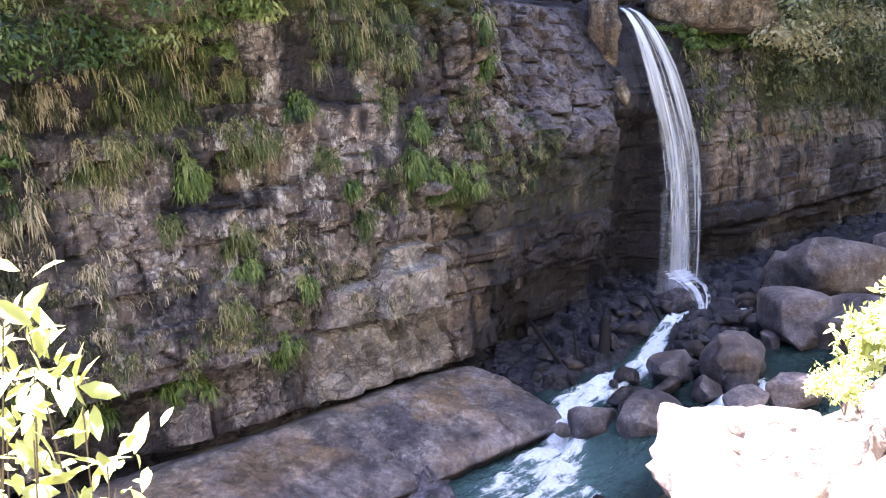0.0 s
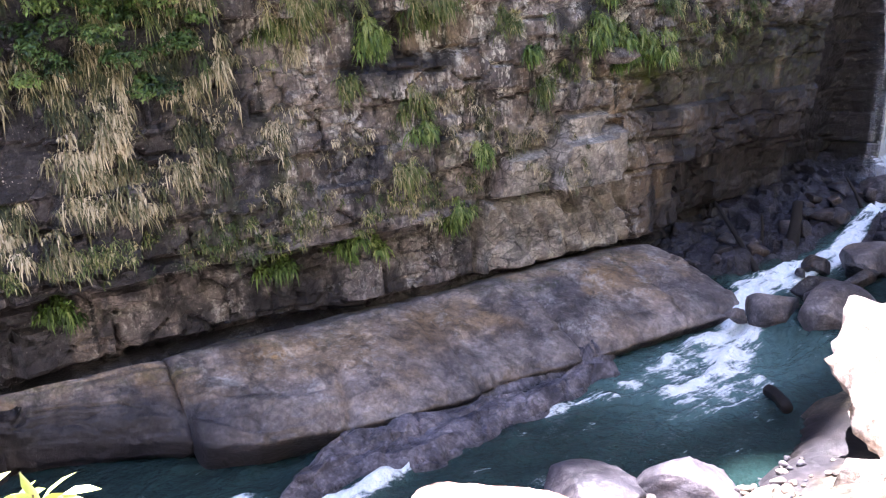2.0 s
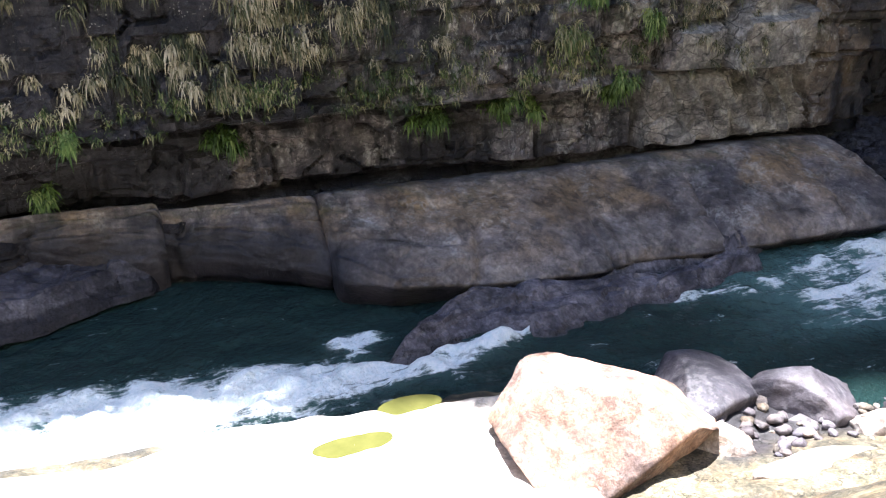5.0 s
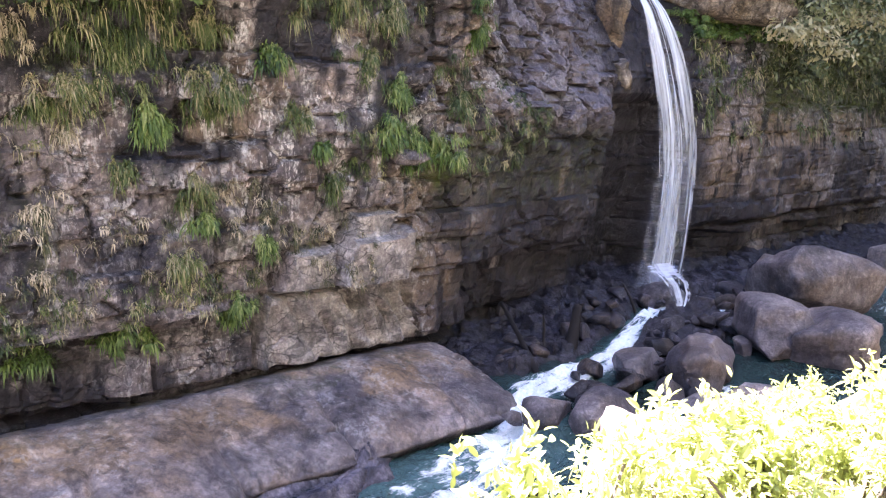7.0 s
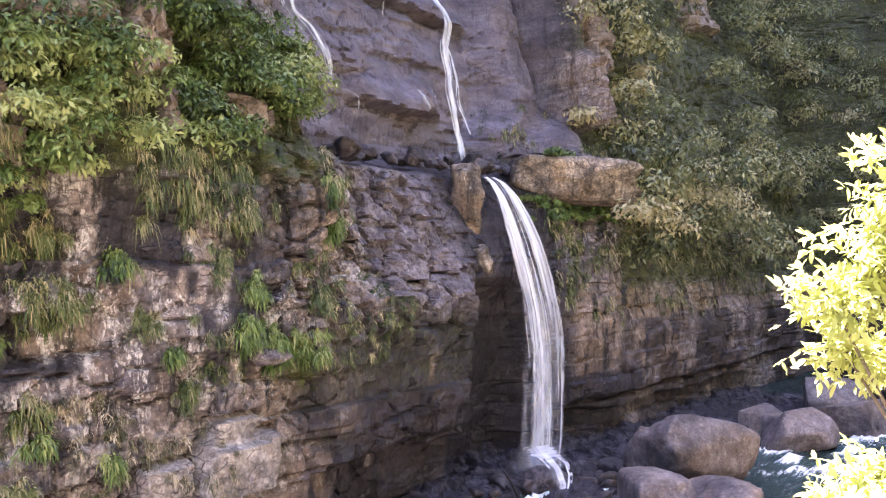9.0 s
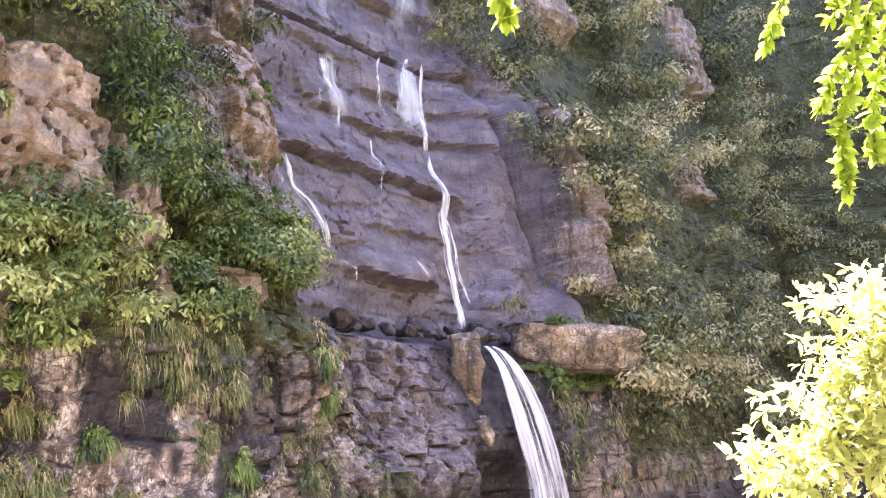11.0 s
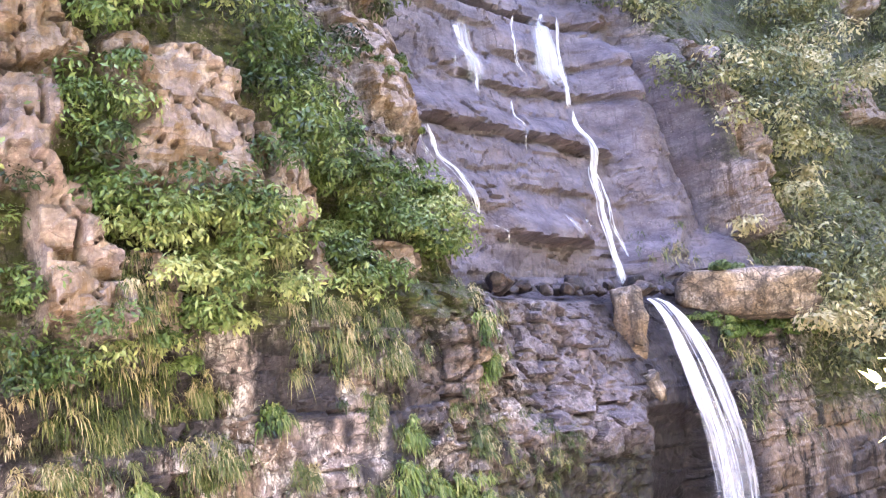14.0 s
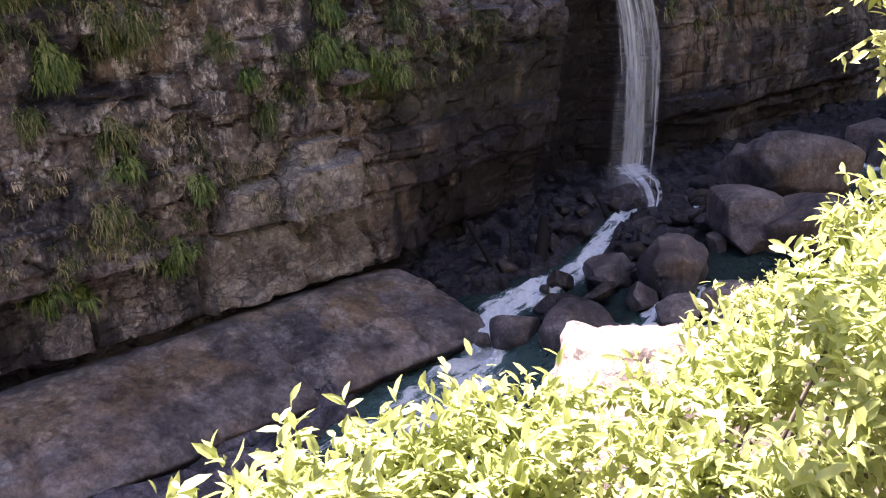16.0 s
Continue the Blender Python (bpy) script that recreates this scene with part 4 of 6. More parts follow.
def boulder(s, w, z, size, seed, material, label, turn=0, name="boulder", group="", **kw):
    """z: the height of its middle; size: along the river, across it, and high."""
    me = boulder_mesh(name, size, seed, **kw)
    ob = thing(name, me, material, label, "rock", group)
    a = math.atan2(AX[1], AX[0]) + radians(turn)
    ob.matrix_world = Matrix.Translation(swz(s, w, z)) @ Matrix.Rotation(a, 4, 'Z')
    return ob


thing("rock_shelf", low_ledge("rock_shelf", 28.2, 49.0, ([28, 34, 40, 49], [-1.5, -2, -7, -7]), ([28, 31, 33, 35.2, 38.6, 40.5, 43.5, 49], [4.0, 3.7, 3.6, 4.2, 3.2, 2.8, 2.3, 2.0]), 0.75, 150, 1.0, 1.0, 1.0),
      M_SHELF, "broken dark wet rock shelf between cliff and stream", "rock")
thing("rock_shelf", low_ledge("rock_shelf", 33.0, 76.0, ([33, 35.2, 38.6, 40.5, 43.5, 46, 50, 76], [7.0, 5.9, 4.5, 4.1, 3.7, -3.0, -3, -2]), ([33, 36, 39, 44, 48, 55, 75], [7.6, 8.4, 9.0, 7.4, 7.2, 7.6, 8.0]), 0.5, 160, 1.0, 0.95, 1.0),
      M_SHELF, "dark layered broken rock along the stream below the fall", "rock")

G = "boulders in the stream"
boulder(28.2, 6.95, 0.75, (2.1, 1.9, 1.7), 1, M_BOULDER, "dark grey boulder at the side of the cascade", group=G, level=4)
boulder(29.3, 9.2, 0.95, (3.1, 2.7, 2.6), 2, M_BOULDER, "large rounded brown-grey boulder below the cascade", group=G, cuts=11)
boulder(33.1, 9.3, 1.35, (1.7, 1.5, 1.5), 12, M_BOULDER, "grey rounded boulder wedged among others", group=G, level=4)
boulder(34.2, 6.7, 1.6, (2.5, 2.2, 1.6), 3, M_BOULDER, "low dark boulder beside white water", group=G, level=4)
boulder(38.9, 9.4, 2.1, (1.0, 0.9, 1.3), 5, M_BOULDER, "small upright boulder leaning on a larger one", group=G, level=4)
boulder(32.6, 11.3, 1.3, (2.0, 1.7, 1.5), 6, M_BOULDER, "small grey boulder in the stream", group=G, level=4)
boulder(30.9, 12.6, 0.9, (2.4, 2.0, 1.7), 7, M_BOULDER, "brown boulder with a pointed top", group=G, level=4)
boulder(34.4, 12.7, 1.6, (2.6, 2.0, 1.9), 8, M_BOULDER, "wedge-shaped grey boulder near the bank", group=G, level=4)
boulder(49.2, 5.0, 3.3, (2.8, 2.3, 2.5), 22, M_BOULDER, "blunt brown-grey boulder against the cliff's foot", group=G, level=4, cuts=9)
boulder(42.2, 2.7, 2.5, (2.9, 2.3, 1.9), 13, M_SHELF_STONE, "dark wet rock under the falling water", group=G, level=4)
boulder(27.0, 6.4, 0.8, (0.9, 0.7, 0.7), 14, M_BOULDER, "small black wet rock in the cascade", group=G, level=3)
for k in range(64):
    rr = random.Random(900 + k)
    s_ = rr.uniform(29.5, 47)
    w_ = float(np.interp(s_, [29.5, 33, 36, 40, 44, 47], [3.0, 3.0, 3.6, 2.4, 6.0, 6.0])) + (rr.uniform(-2.2, 0.3) if k % 2 else rr.uniform(2.6, 5.0))
    sz = rr.uniform(0.35, 1.15)
    boulder(s_, w_, float(water_z(np.array(s_), np.array(w_))) + 0.35 + 0.1 * sz, (sz * 1.4, sz, sz * 0.8), 920 + k, M_SHELF_STONE, "dark wet rock lying in the broken stream bed", turn=rr.uniform(0, 360), level=3, group="rocks in the stream bed", cuts=9, roundness=0.65)
boulder(58.0, 10.5, 3.4, (5.0, 4.0, 3.0), 17, M_BOULDER, "rounded brown boulder upstream", group=G, level=4)
boulder(64.0, 12.0, 3.4, (5.5, 4.5, 3.2), 18, M_BOULDER, "rounded brown boulder upstream", group=G, level=4)
boulder(61.0, 7.5, 3.2, (4.0, 3.4, 2.6), 19, M_BOULDER, "brown boulder at the cliff's foot upstream", group=G, level=4)
boulder(70.0, 9.0, 3.6, (6.0, 5.0, 3.6), 20, M_BOULDER, "large brown boulder at the cliff's foot upstream", group=G, level=4)
boulder(78.0, 11.0, 3.8, (7.0, 5.0, 4.0), 21, M_BOULDER, "large brown boulder at the cliff's foot upstream", group=G, level=4)

# ---- near bank rocks ----
H = "rocks on the near bank"
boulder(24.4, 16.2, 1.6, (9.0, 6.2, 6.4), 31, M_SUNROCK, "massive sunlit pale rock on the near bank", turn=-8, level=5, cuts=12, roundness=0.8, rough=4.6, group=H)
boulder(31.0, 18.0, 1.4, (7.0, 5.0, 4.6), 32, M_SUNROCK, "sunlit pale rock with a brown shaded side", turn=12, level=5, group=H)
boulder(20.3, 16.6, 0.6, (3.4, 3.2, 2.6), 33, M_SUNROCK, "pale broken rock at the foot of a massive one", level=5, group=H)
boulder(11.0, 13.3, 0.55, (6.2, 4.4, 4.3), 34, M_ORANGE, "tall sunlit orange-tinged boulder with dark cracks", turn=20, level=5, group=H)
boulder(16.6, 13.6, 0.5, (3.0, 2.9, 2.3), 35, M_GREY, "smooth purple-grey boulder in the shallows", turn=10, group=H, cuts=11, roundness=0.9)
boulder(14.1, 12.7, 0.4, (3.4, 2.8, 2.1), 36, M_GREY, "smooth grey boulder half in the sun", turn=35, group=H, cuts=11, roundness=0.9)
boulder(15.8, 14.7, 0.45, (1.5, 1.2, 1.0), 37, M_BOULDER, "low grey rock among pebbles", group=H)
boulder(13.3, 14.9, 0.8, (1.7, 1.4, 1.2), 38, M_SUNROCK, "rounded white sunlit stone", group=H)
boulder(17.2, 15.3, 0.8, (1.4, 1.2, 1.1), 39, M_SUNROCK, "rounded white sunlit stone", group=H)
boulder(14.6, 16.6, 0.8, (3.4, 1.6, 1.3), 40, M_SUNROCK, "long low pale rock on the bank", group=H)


for k in range(120):
    rr = random.Random(700 + k)
    s_, w_, sz = rr.uniform(13.5, 20.5), rr.uniform(13.4, 15.9), rr.uniform(0.08, 0.36)
    boulder(s_, w_, ground_at(s_, w_) + 0.2 * sz, (sz * 1.3, sz, sz * 0.75), 720 + k, (M_GREY, M_BOULDER, M_BROWN, M_GREY, M_SUNROCK)[k % 5], "river pebble among others at the water's edge", turn=rr.uniform(0, 360), name="pebble", level=2, group="pebbles on the near bank", cuts=5)


def flat_slab_with_pools():
    ss, ww = np.linspace(-3.5, 9.6, 150), np.linspace(8.6, 17, 90)
    S, W = np.meshgrid(ss, ww, indexing="ij")
    front = 9.5 + 0.16 * np.maximum(S - 5, 0) + 0.5 * fbm(S * 0.4, S * 0, 170, 3)
    W = np.maximum(W, front)
    Z = 1.3 * step(0, 1.5, W - front) ** 0.6 - 0.35 + 0.12 * fbm(S * 0.5, W * 0.5, 171, 3) + 0.05 * (W - 10) + 0.02 * fbm(S * 3, W * 3, 172, 3)
    for ps, pw, a, b in ((6.9, 10.9, 0.75, 0.36), (5.2, 12.0, 0.95, 0.33), (8.9, 11.0, 0.4, 0.3)):
        Z = Z - 0.16 * (1 - step(0.7, 1.25, np.sqrt(((S - ps) / a) ** 2 + ((W - pw) / b) ** 2) + 0.25 * fbm(S * 2, W * 2, 173, 2)))
    ob = thing("rock_slab", grid_mesh("rock_slab", places(S, W, Z)), M_FLAT, "broad flat white sunlit rock slab holding small pools", "rock")
    for ps, pw, a, b in ((6.9, 10.9, 0.75, 0.36), (5.2, 12.0, 0.95, 0.33)):
        r, th = np.meshgrid(np.linspace(0.02, 1.1, 10), np.linspace(0, 2 * np.pi, 40), indexing="ij")
        SP, WP = ps + a * r * np.cos(th), pw + b * r * np.sin(th)
        zp = 1.3 - 0.35 + 0.05 * (pw - 10) - 0.07
        tagged(thing("water_pool", grid_mesh("water_pool", places(SP, WP, zp + 0 * SP)), M_POOL, "still olive-green rain pool in a hollow of the slab", "pool"), kind="structure")
    return ob


def pool_material():
    m, t, b = nodes("pool_water")
    co = N(t, "ShaderNodeNewGeometry").outputs["Position"]
    t.links.new(mixc(t, noise_tex(t, co, 2.0, 4), (0.05, 0.055, 0.012), (0.12, 0.115, 0.035)), b.inputs["Base Color"])
    b.inputs["Roughness"].default_value = 0.08
    return m


M_POOL = pool_material()
flat_slab_with_pools()

# ---- crags and blocks of the cliff that stand out from it ----
def block_mesh(name, size, seed, power=5.0, rough=1.0, level=4, flutes=0.0):
    """A squared rock: a ball pressed towards a box, with blunt worn edges, chips and relief."""
    v = {5: ICO5, 4: ICO4, 3: ICO3}[level][0].copy()
    f = {5: ICO5, 4: ICO4, 3: ICO3}[level][1]
    r = (np.abs(v) ** power).sum(1) ** (-1 / power)
    v = v * r[:, None]
    rnd = random.Random(seed)
    for _ in range(9):
        nv = np.array([rnd.gauss(0, 1), rnd.gauss(0, 1), rnd.gauss(0, 0.9)])
        nv /= np.linalg.norm(nv)
        v = v - np.outer(np.maximum(v @ nv - rnd.uniform(0.8, 1.05), 0) * 0.97, nv)
    k = np.array(size) / 2
    ca, ea = chips(v[:, 0] * k[0] + v[:, 1] * 0.7, v[:, 2] * k[2], 0.9, seed + 30)
    cb, eb = chips(v[:, 0] * k[0] + v[:, 1] * 0.7, v[:, 2] * k[2], 0.35, seed + 33)
    d = 0.12 * n3(v, 1.1, seed, 3) + 0.05 * n3(v, 3.5, seed + 3, 4) + (0.22 * ca + 0.08 * cb - 0.12 * np.exp(-(ea / 0.08) ** 2)) / max(0.8, k[1])
    if flutes:
        d = d - flutes * np.abs(fbm(v[:, 0] * 3.2 + 0.5 * v[:, 2], v[:, 2] * 0.5, seed + 9, 3))
    v = v + np.stack([0.5 * d * np.sign(v[:, 0]), d * np.sign(v[:, 1]), 0.5 * d * np.sign(v[:, 2])], 1) * rough
    lo, hi = v.min(0), v.max(0)
    return soup_mesh(name, (v - (lo + hi) / 2) / (hi - lo) * np.array(size), f, True)


def crag(s, w, z, size, seed, material, label, turn=0, lean=0, name="rock_block", **kw):
    ob = thing(name, block_mesh(name, size, seed, **kw), material, label, "rock")
    a = math.atan2(AX[1], AX[0]) + radians(turn)
    ob.matrix_world = Matrix.Translation(swz(s, w, z)) @ Matrix.Rotation(a, 4, 'Z') @ Matrix.Rotation(radians(lean), 4, 'Y')
    return ob


crag(28.0, -0.6, 6.2, (3.6, 1.8, 1.2), 206, M_CLIFF_BLOCK, "brown-grey bedded block in the cliff", lean=-2)
crag(43.1, -2.7, 16.9, (1.5, 1.9, 5.0), 207, M_BROWN, "upright brown capstone beside the lip of the fall", lean=-8, power=7, rough=0.8)
crag(43.0, -1.9, 13.9, (1.2, 1.7, 2.3), 209, M_BROWN, "mossy brown block wedged under the capstone", lean=-8, power=6, rough=0.8)
crag(51.2, -0.7, 18.7, (8.4, 3.4, 3.0), 208, M_BROWN, "long squared brown rock block overgrown along its top", turn=-38, power=7, rough=0.9, lean=2)
for s_, w_, z_, size_, seed_, turn_, lean_, text in ((40.5, 10.0, 3.0, (3.3, 3.9, 2.9), 231, -35, 6, "huge pale brown boulder split from its neighbour by a crack"), (41.4, 12.5, 2.9, (4.4, 3.6, 2.9), 232, 15, -6, "huge pale brown boulder lying against another"),
                                                 (47.4, 8.4, 3.8, (6.2, 4.4, 4.2), 233, -25, 12, "very large brown boulder behind the others"), (35.2, 9.3, 2.1, (3.1, 2.7, 2.3), 234, 20, -4, "big blunt brownish boulder in midstream")):
    crag(s_, w_, z_, size_, seed_, M_BOULDER, text, turn_, lean_, "boulder", power=6, rough=0.9)["group"] = "boulders in the stream"
crag(30.6, 0.45, 11.9, (0.62, 0.5, 0.6), 223, M_WHITE, "small white stone caught on the cliff", power=2.5, level=3)
crag(26.2, 0.45, 10.35, (1.9, 1.0, 0.7), 224, M_CLIFF_BLOCK, "grey rock nose among ferns", power=3.5, level=4)
for k in range(46):
    rr = random.Random(300 + k)
    sz = rr.uniform(0.35, 1.25) * (1.25 if k % 5 == 0 else 0.85)
    s_ = rr.uniform(32.0, 42.5) if k % 3 else rr.uniform(42.5, 51)
    w_ = -3.4 - rr.uniform(0, 2.6) + (1.4 if s_ < 34 else 0)
    boulder(s_, w_, 19.15 + 0.25 * sz + 0.35 * max(0.0, -4.2 - w_), (sz * rr.uniform(1.0, 1.5), sz, sz * rr.uniform(0.6, 1.0)), 320 + k, M_SHELF_STONE,
            "dark wet rock lying on the terrace under the upper fall", turn=rr.uniform(0, 360), level=3, group="rocks on the terrace", cuts=12, roundness=0.68)


# ---- falling water ----
def fall_material(name, cover, scale=1.0, most=1.0):
    m, t, b = nodes(name)
    geo = N(t, "ShaderNodeNewGeometry")
    xyz = N(t, "ShaderNodeSeparateXYZ", {"Vector": geo.outputs["Position"]})
    co = N(t, "ShaderNodeCombineXYZ", {"X": attr(t, "across"), "Y": attr(t, "lane"), "Z": xyz.outputs["Z"]}).outputs[0]
    st = noise_tex(t, co, 4.2 * scale, 5, 0.6, (1, 1, 0.022))
    sp = noise_tex(t, co, 9.0 * scale, 5, 0.7, (1, 1, 0.10))
    v = mathn(t, 'ADD', mathn(t, 'MULTIPLY', st, 1.0), mathn(t, 'MULTIPLY', sp, 0.4))
    v = mathn(t, 'ADD', v, mathn(t, 'SUBTRACT', attr(t, "dense"), 0.76))
    a = ramp(t, v, (0.22 + 0.2 * (1 - cover), (0, 0, 0)), (0.74 + 0.2 * (1 - cover), (1, 1, 1)))
    a = mathn(t, 'MULTIPLY', a, most)
    b.inputs["Base Color"].default_value = (0.9, 0.94, 1.0, 1)
    b.inputs["Roughness"].default_value = 0.4
    tl = N(t, "ShaderNodeBsdfTranslucent", {"Color": (0.86, 0.93, 1.0, 1)})
    wm = N(t, "ShaderNodeMixShader", {"Fac": 0.4, 1: b.outputs[0], 2: tl.outputs[0]})
    tp = N(t, "ShaderNodeBsdfTransparent")
    mx = N(t, "ShaderNodeMixShader", {"Fac": a, 1: tp.outputs[0], 2: wm.outputs[0]})
    t.links.new(mx.outputs[0], t.nodes["Material Output"].inputs["Surface"])
    return m


M_FALL = fall_material("falling_water", 0.75)
M_VEIL = fall_material("thin_falling_water", 0.5, 0.7, 0.45)
M_STREAM = fall_material("stream_water", 0.5, 2.6, 0.9)


def fall_sheet(name, path, width, dense, seed, rows=120, cols=26, puff=0.18, soft_ends=0.0005, drift=(0.0, 0.0), ragged=0.0):
    """A sheet of falling water down a smooth path of (s, w, z); its width and density change on the way."""
    p = np.array(path)
    u = np.linspace(0, 1, rows)
    k = np.linspace(0, 1, len(p))
    C = np.stack([np.interp(u, k, p[:, i]) for i in range(3)], 1)
    for _ in range(6):
        C[1:-1] = (C[:-2] + 2 * C[1:-1] + C[2:]) / 4
    Wd = np.interp(u, np.linspace(0, 1, len(width)), width)
    De = np.interp(u, np.linspace(0, 1, len(dense)), dense)
    V = np.linspace(-1, 1, cols)
    UU, VV = np.meshgrid(u, V, indexing="ij")
    off = Wd[:, None] / 2 * VV * (1 + 0.10 * fbm(UU * 3, VV * 0.5, seed, 3) + ragged * fbm(UU * 16, VV * 0.8, seed + 3, 3))
    off = off + np.interp(u, np.linspace(0, 1, len(drift)), drift)[:, None]
    S = C[:, 0:1] + off + 0.03 * fbm(UU * 5, VV * 2, seed + 1, 3)
    W = C[:, 1:2] + puff * (1 - VV ** 2) + 0.35 * off + 0.05 * fbm(UU * 3, VV * 3, seed + 2, 3)
    Z = C[:, 2:3] + 0 * off
    me = grid_mesh(name, places(S, W, Z))
    edge = 1 - np.abs(VV) ** 2.5
    tips = np.minimum(1, np.minimum(UU, 1 - UU) / soft_ends + (0 if soft_ends > 0.001 else 1))
    mask(me, "dense", De[:, None] * (0.35 + 0.65 * tips) * (0.3 + 0.7 * edge) * (0.95 + 0.22 * fbm(UU * 0.8, VV * 3.0, seed + 5, 3) + 0.7 * ragged * fbm(UU * 14, VV * 1.5, seed + 6, 3)))
    mask(me, "across", off)
    mask(me, "lane", np.full(off.shape, seed * 3.7))
    return me


main_fall = tagged(new("waterfall"), "white waterfall dropping free from a notch onto dark rock", "waterfall")
def fall_w(z):
    return -3.2 + 1.29 * np.sqrt(np.maximum(18.8 - z, 0))
def lower_path(ds, zs, shift=0.0):
    return [(float(np.interp(-z, [-18.7, -14, -10, -6, -3.3], [45.1, 45.45, 45.4, 44.2, 43.1])) + ds, float(fall_w(np.array(z))) + shift, z) for z in zs]
zz_ = [18.75, 18.4, 17.6, 16.5, 15, 13, 11, 9, 7, 5, 3.6, 2.8]
for drift_, width_, dense_, seed_ in (
        ((-0.05, -0.18, -0.36, -0.36, -0.2, -0.1), (0.28, 0.70, 1.0, 1.05, 0.95, 0.95), (1.06, 1.0, 0.84, 0.60, 0.42, 0.38), 401),
        ((0.42, 0.66, 0.86, 0.84, 0.74, 0.66), (0.20, 0.48, 0.85, 0.9, 0.85, 0.8), (1.06, 0.98, 0.80, 0.50, 0.32, 0.26), 402),
        ((-0.05, -0.36, -0.68, -0.78, -0.72, -0.66), (0.14, 0.3, 0.5, 0.6, 0.7, 0.8), (0.9, 0.75, 0.52, 0.36, 0.28, 0.26), 405),
        ((0.42, 0.38, 0.28, 0.22, 0.16, 0.14), (0.10, 0.24, 0.45, 0.6, 0.8, 1.0), (0.8, 0.66, 0.52, 0.46, 0.42, 0.42), 406),
        ((0.44, 0.92, 1.26, 1.26, 1.14, 1.06), (0.10, 0.2, 0.34, 0.42, 0.45, 0.5), (0.85, 0.75, 0.60, 0.46, 0.38, 0.34), 407),
        ((0.2, 0.20, 0.22, 0.42, 0.50, 0.52), (0.06, 0.12, 0.24, 0.34, 0.4, 0.4), (0.6, 0.55, 0.56, 0.54, 0.50, 0.46), 412)):
    part("water_strand", fall_sheet("water_strand", lower_path(0.1, zz_), width_, dense_, seed_, 140, 18, 0.06, drift=drift_), M_FALL, main_fall)
for drift_, width_, dense_, seed_ in (((0.25, 0.25, 0.1, 0.0, -0.1), (1.8, 2.6, 3.0, 3.2, 3.6), (0.44, 0.54, 0.56, 0.58, 0.68), 403), ((0.3, 0.2, 0.1, 0.1, 0.1), (1.0, 1.4, 1.5, 1.6, 2.0), (0.5, 0.64, 0.70, 0.76, 0.86), 410)):
    part("water_veil", fall_sheet("water_veil", lower_path(0.1, zz_[4:], -0.3), width_, dense_, seed_, drift=drift_), M_VEIL, main_fall, "thin spray beside the main strands")
# the splash that spreads over the rock at the foot
for pts_, width_, dense_, seed_, mat_ in (
        ([(43.2, 1.9, 3.75), (42.8, 2.6, 3.6), (42.3, 3.4, 3.35), (41.8, 4.05, 2.7), (41.2, 4.35, 2.2)], [1.5, 1.5, 1.2, 0.9, 0.8], [0.8, 0.62, 0.55, 0.6, 0.75], 404, M_FALL),
        ([(43.5, 2.6, 3.7), (43.3, 3.3, 3.45), (42.7, 3.95, 3.0), (41.9, 4.35, 2.3)], [0.4, 0.45, 0.45, 0.5], [0.62, 0.56, 0.54, 0.6], 408, M_FALL),
        ([(43.3, 1.7, 4.1), (43.1, 2.2, 3.8), (42.8, 2.8, 3.6)], [2.0, 2.4, 2.2], [0.75, 0.9, 0.6], 409, M_VEIL)):
    part("water_sheet", fall_sheet("water_sheet", pts_, width_, dense_, seed_, 50, 16, 0.1, ragged=0.4), mat_, main_fall, "water sliding over the rock at the foot")

upper = tagged(new("waterfall"), "thin white streams running down a tall dark wet rock face", "waterfall")


def on_face(points, out=0.12):
    """A stream that clings to the rock: its path in (s, z), laid onto the face."""
    p = np.array(points, float)
    k = np.linspace(0, 1, len(p))
    u = np.linspace(0, 1, max(14, len(p) * 7))
    s, z = np.interp(u, k, p[:, 0]) , np.interp(u, k, p[:, 1])
    for _ in range(4):
        s[1:-1] = (s[:-2] + 2 * s[1:-1] + s[2:]) / 4
    w = cliff_at(s, z)
    for _ in range(60):
        w = np.maximum(w, (np.concatenate([w[:1], w[:-1]]) + np.concatenate([w[1:], w[-1:]])) / 2)
    return [(a, b + out, c) for a, b, c in zip(s, w, z)]


def stream(points, width, dense, seed):
    d = [0.9 * q for q in dense]
    part("stream", fall_sheet("stream", on_face(points, 0.16), [0.8 * q for q in width], [0.92 * q for q in d], seed, 110, 14, 0.04, 0.06, ragged=0.5), M_STREAM, upper)
    for k, side in ((1, 0.35), (2, -0.4)):
        n = len(points)
        strand = [(s + side * (0.3 + width[0]) * math.sin(math.pi * (q + 0.5) / n) + 0.1 * math.sin(3.1 * q + seed), z) for q, (s, z) in enumerate(points)]
        part("stream", fall_sheet("stream", on_face(strand[(k - 1):], 0.14), [0.3 * q for q in width], [0.68 * q for q in d], seed + 40 * k, 90, 8, 0.03, 0.2, ragged=0.6), M_STREAM, upper)


def free_veil(points, width, dense, seed):
    """Water that falls clear of the rock: a smooth soft veil."""
    p = np.array(points, float)
    u = np.linspace(0, 1, 40)
    k = np.linspace(0, 1, len(p))
    s, z = np.interp(u, k, p[:, 0]), np.interp(u, k, p[:, 1])
    w = cliff_at(s, z)
    for _ in range(8):
        w = np.maximum(w, (np.concatenate([w[:1], w[:-1]]) + np.concatenate([w[1:], w[-1:]])) / 2)
    part("veil", fall_sheet("veil", list(zip(s, w + 0.25, z)), [1.35 * q for q in width], dense, seed, 80, 10, 0.1, 0.25), M_VEIL, upper)


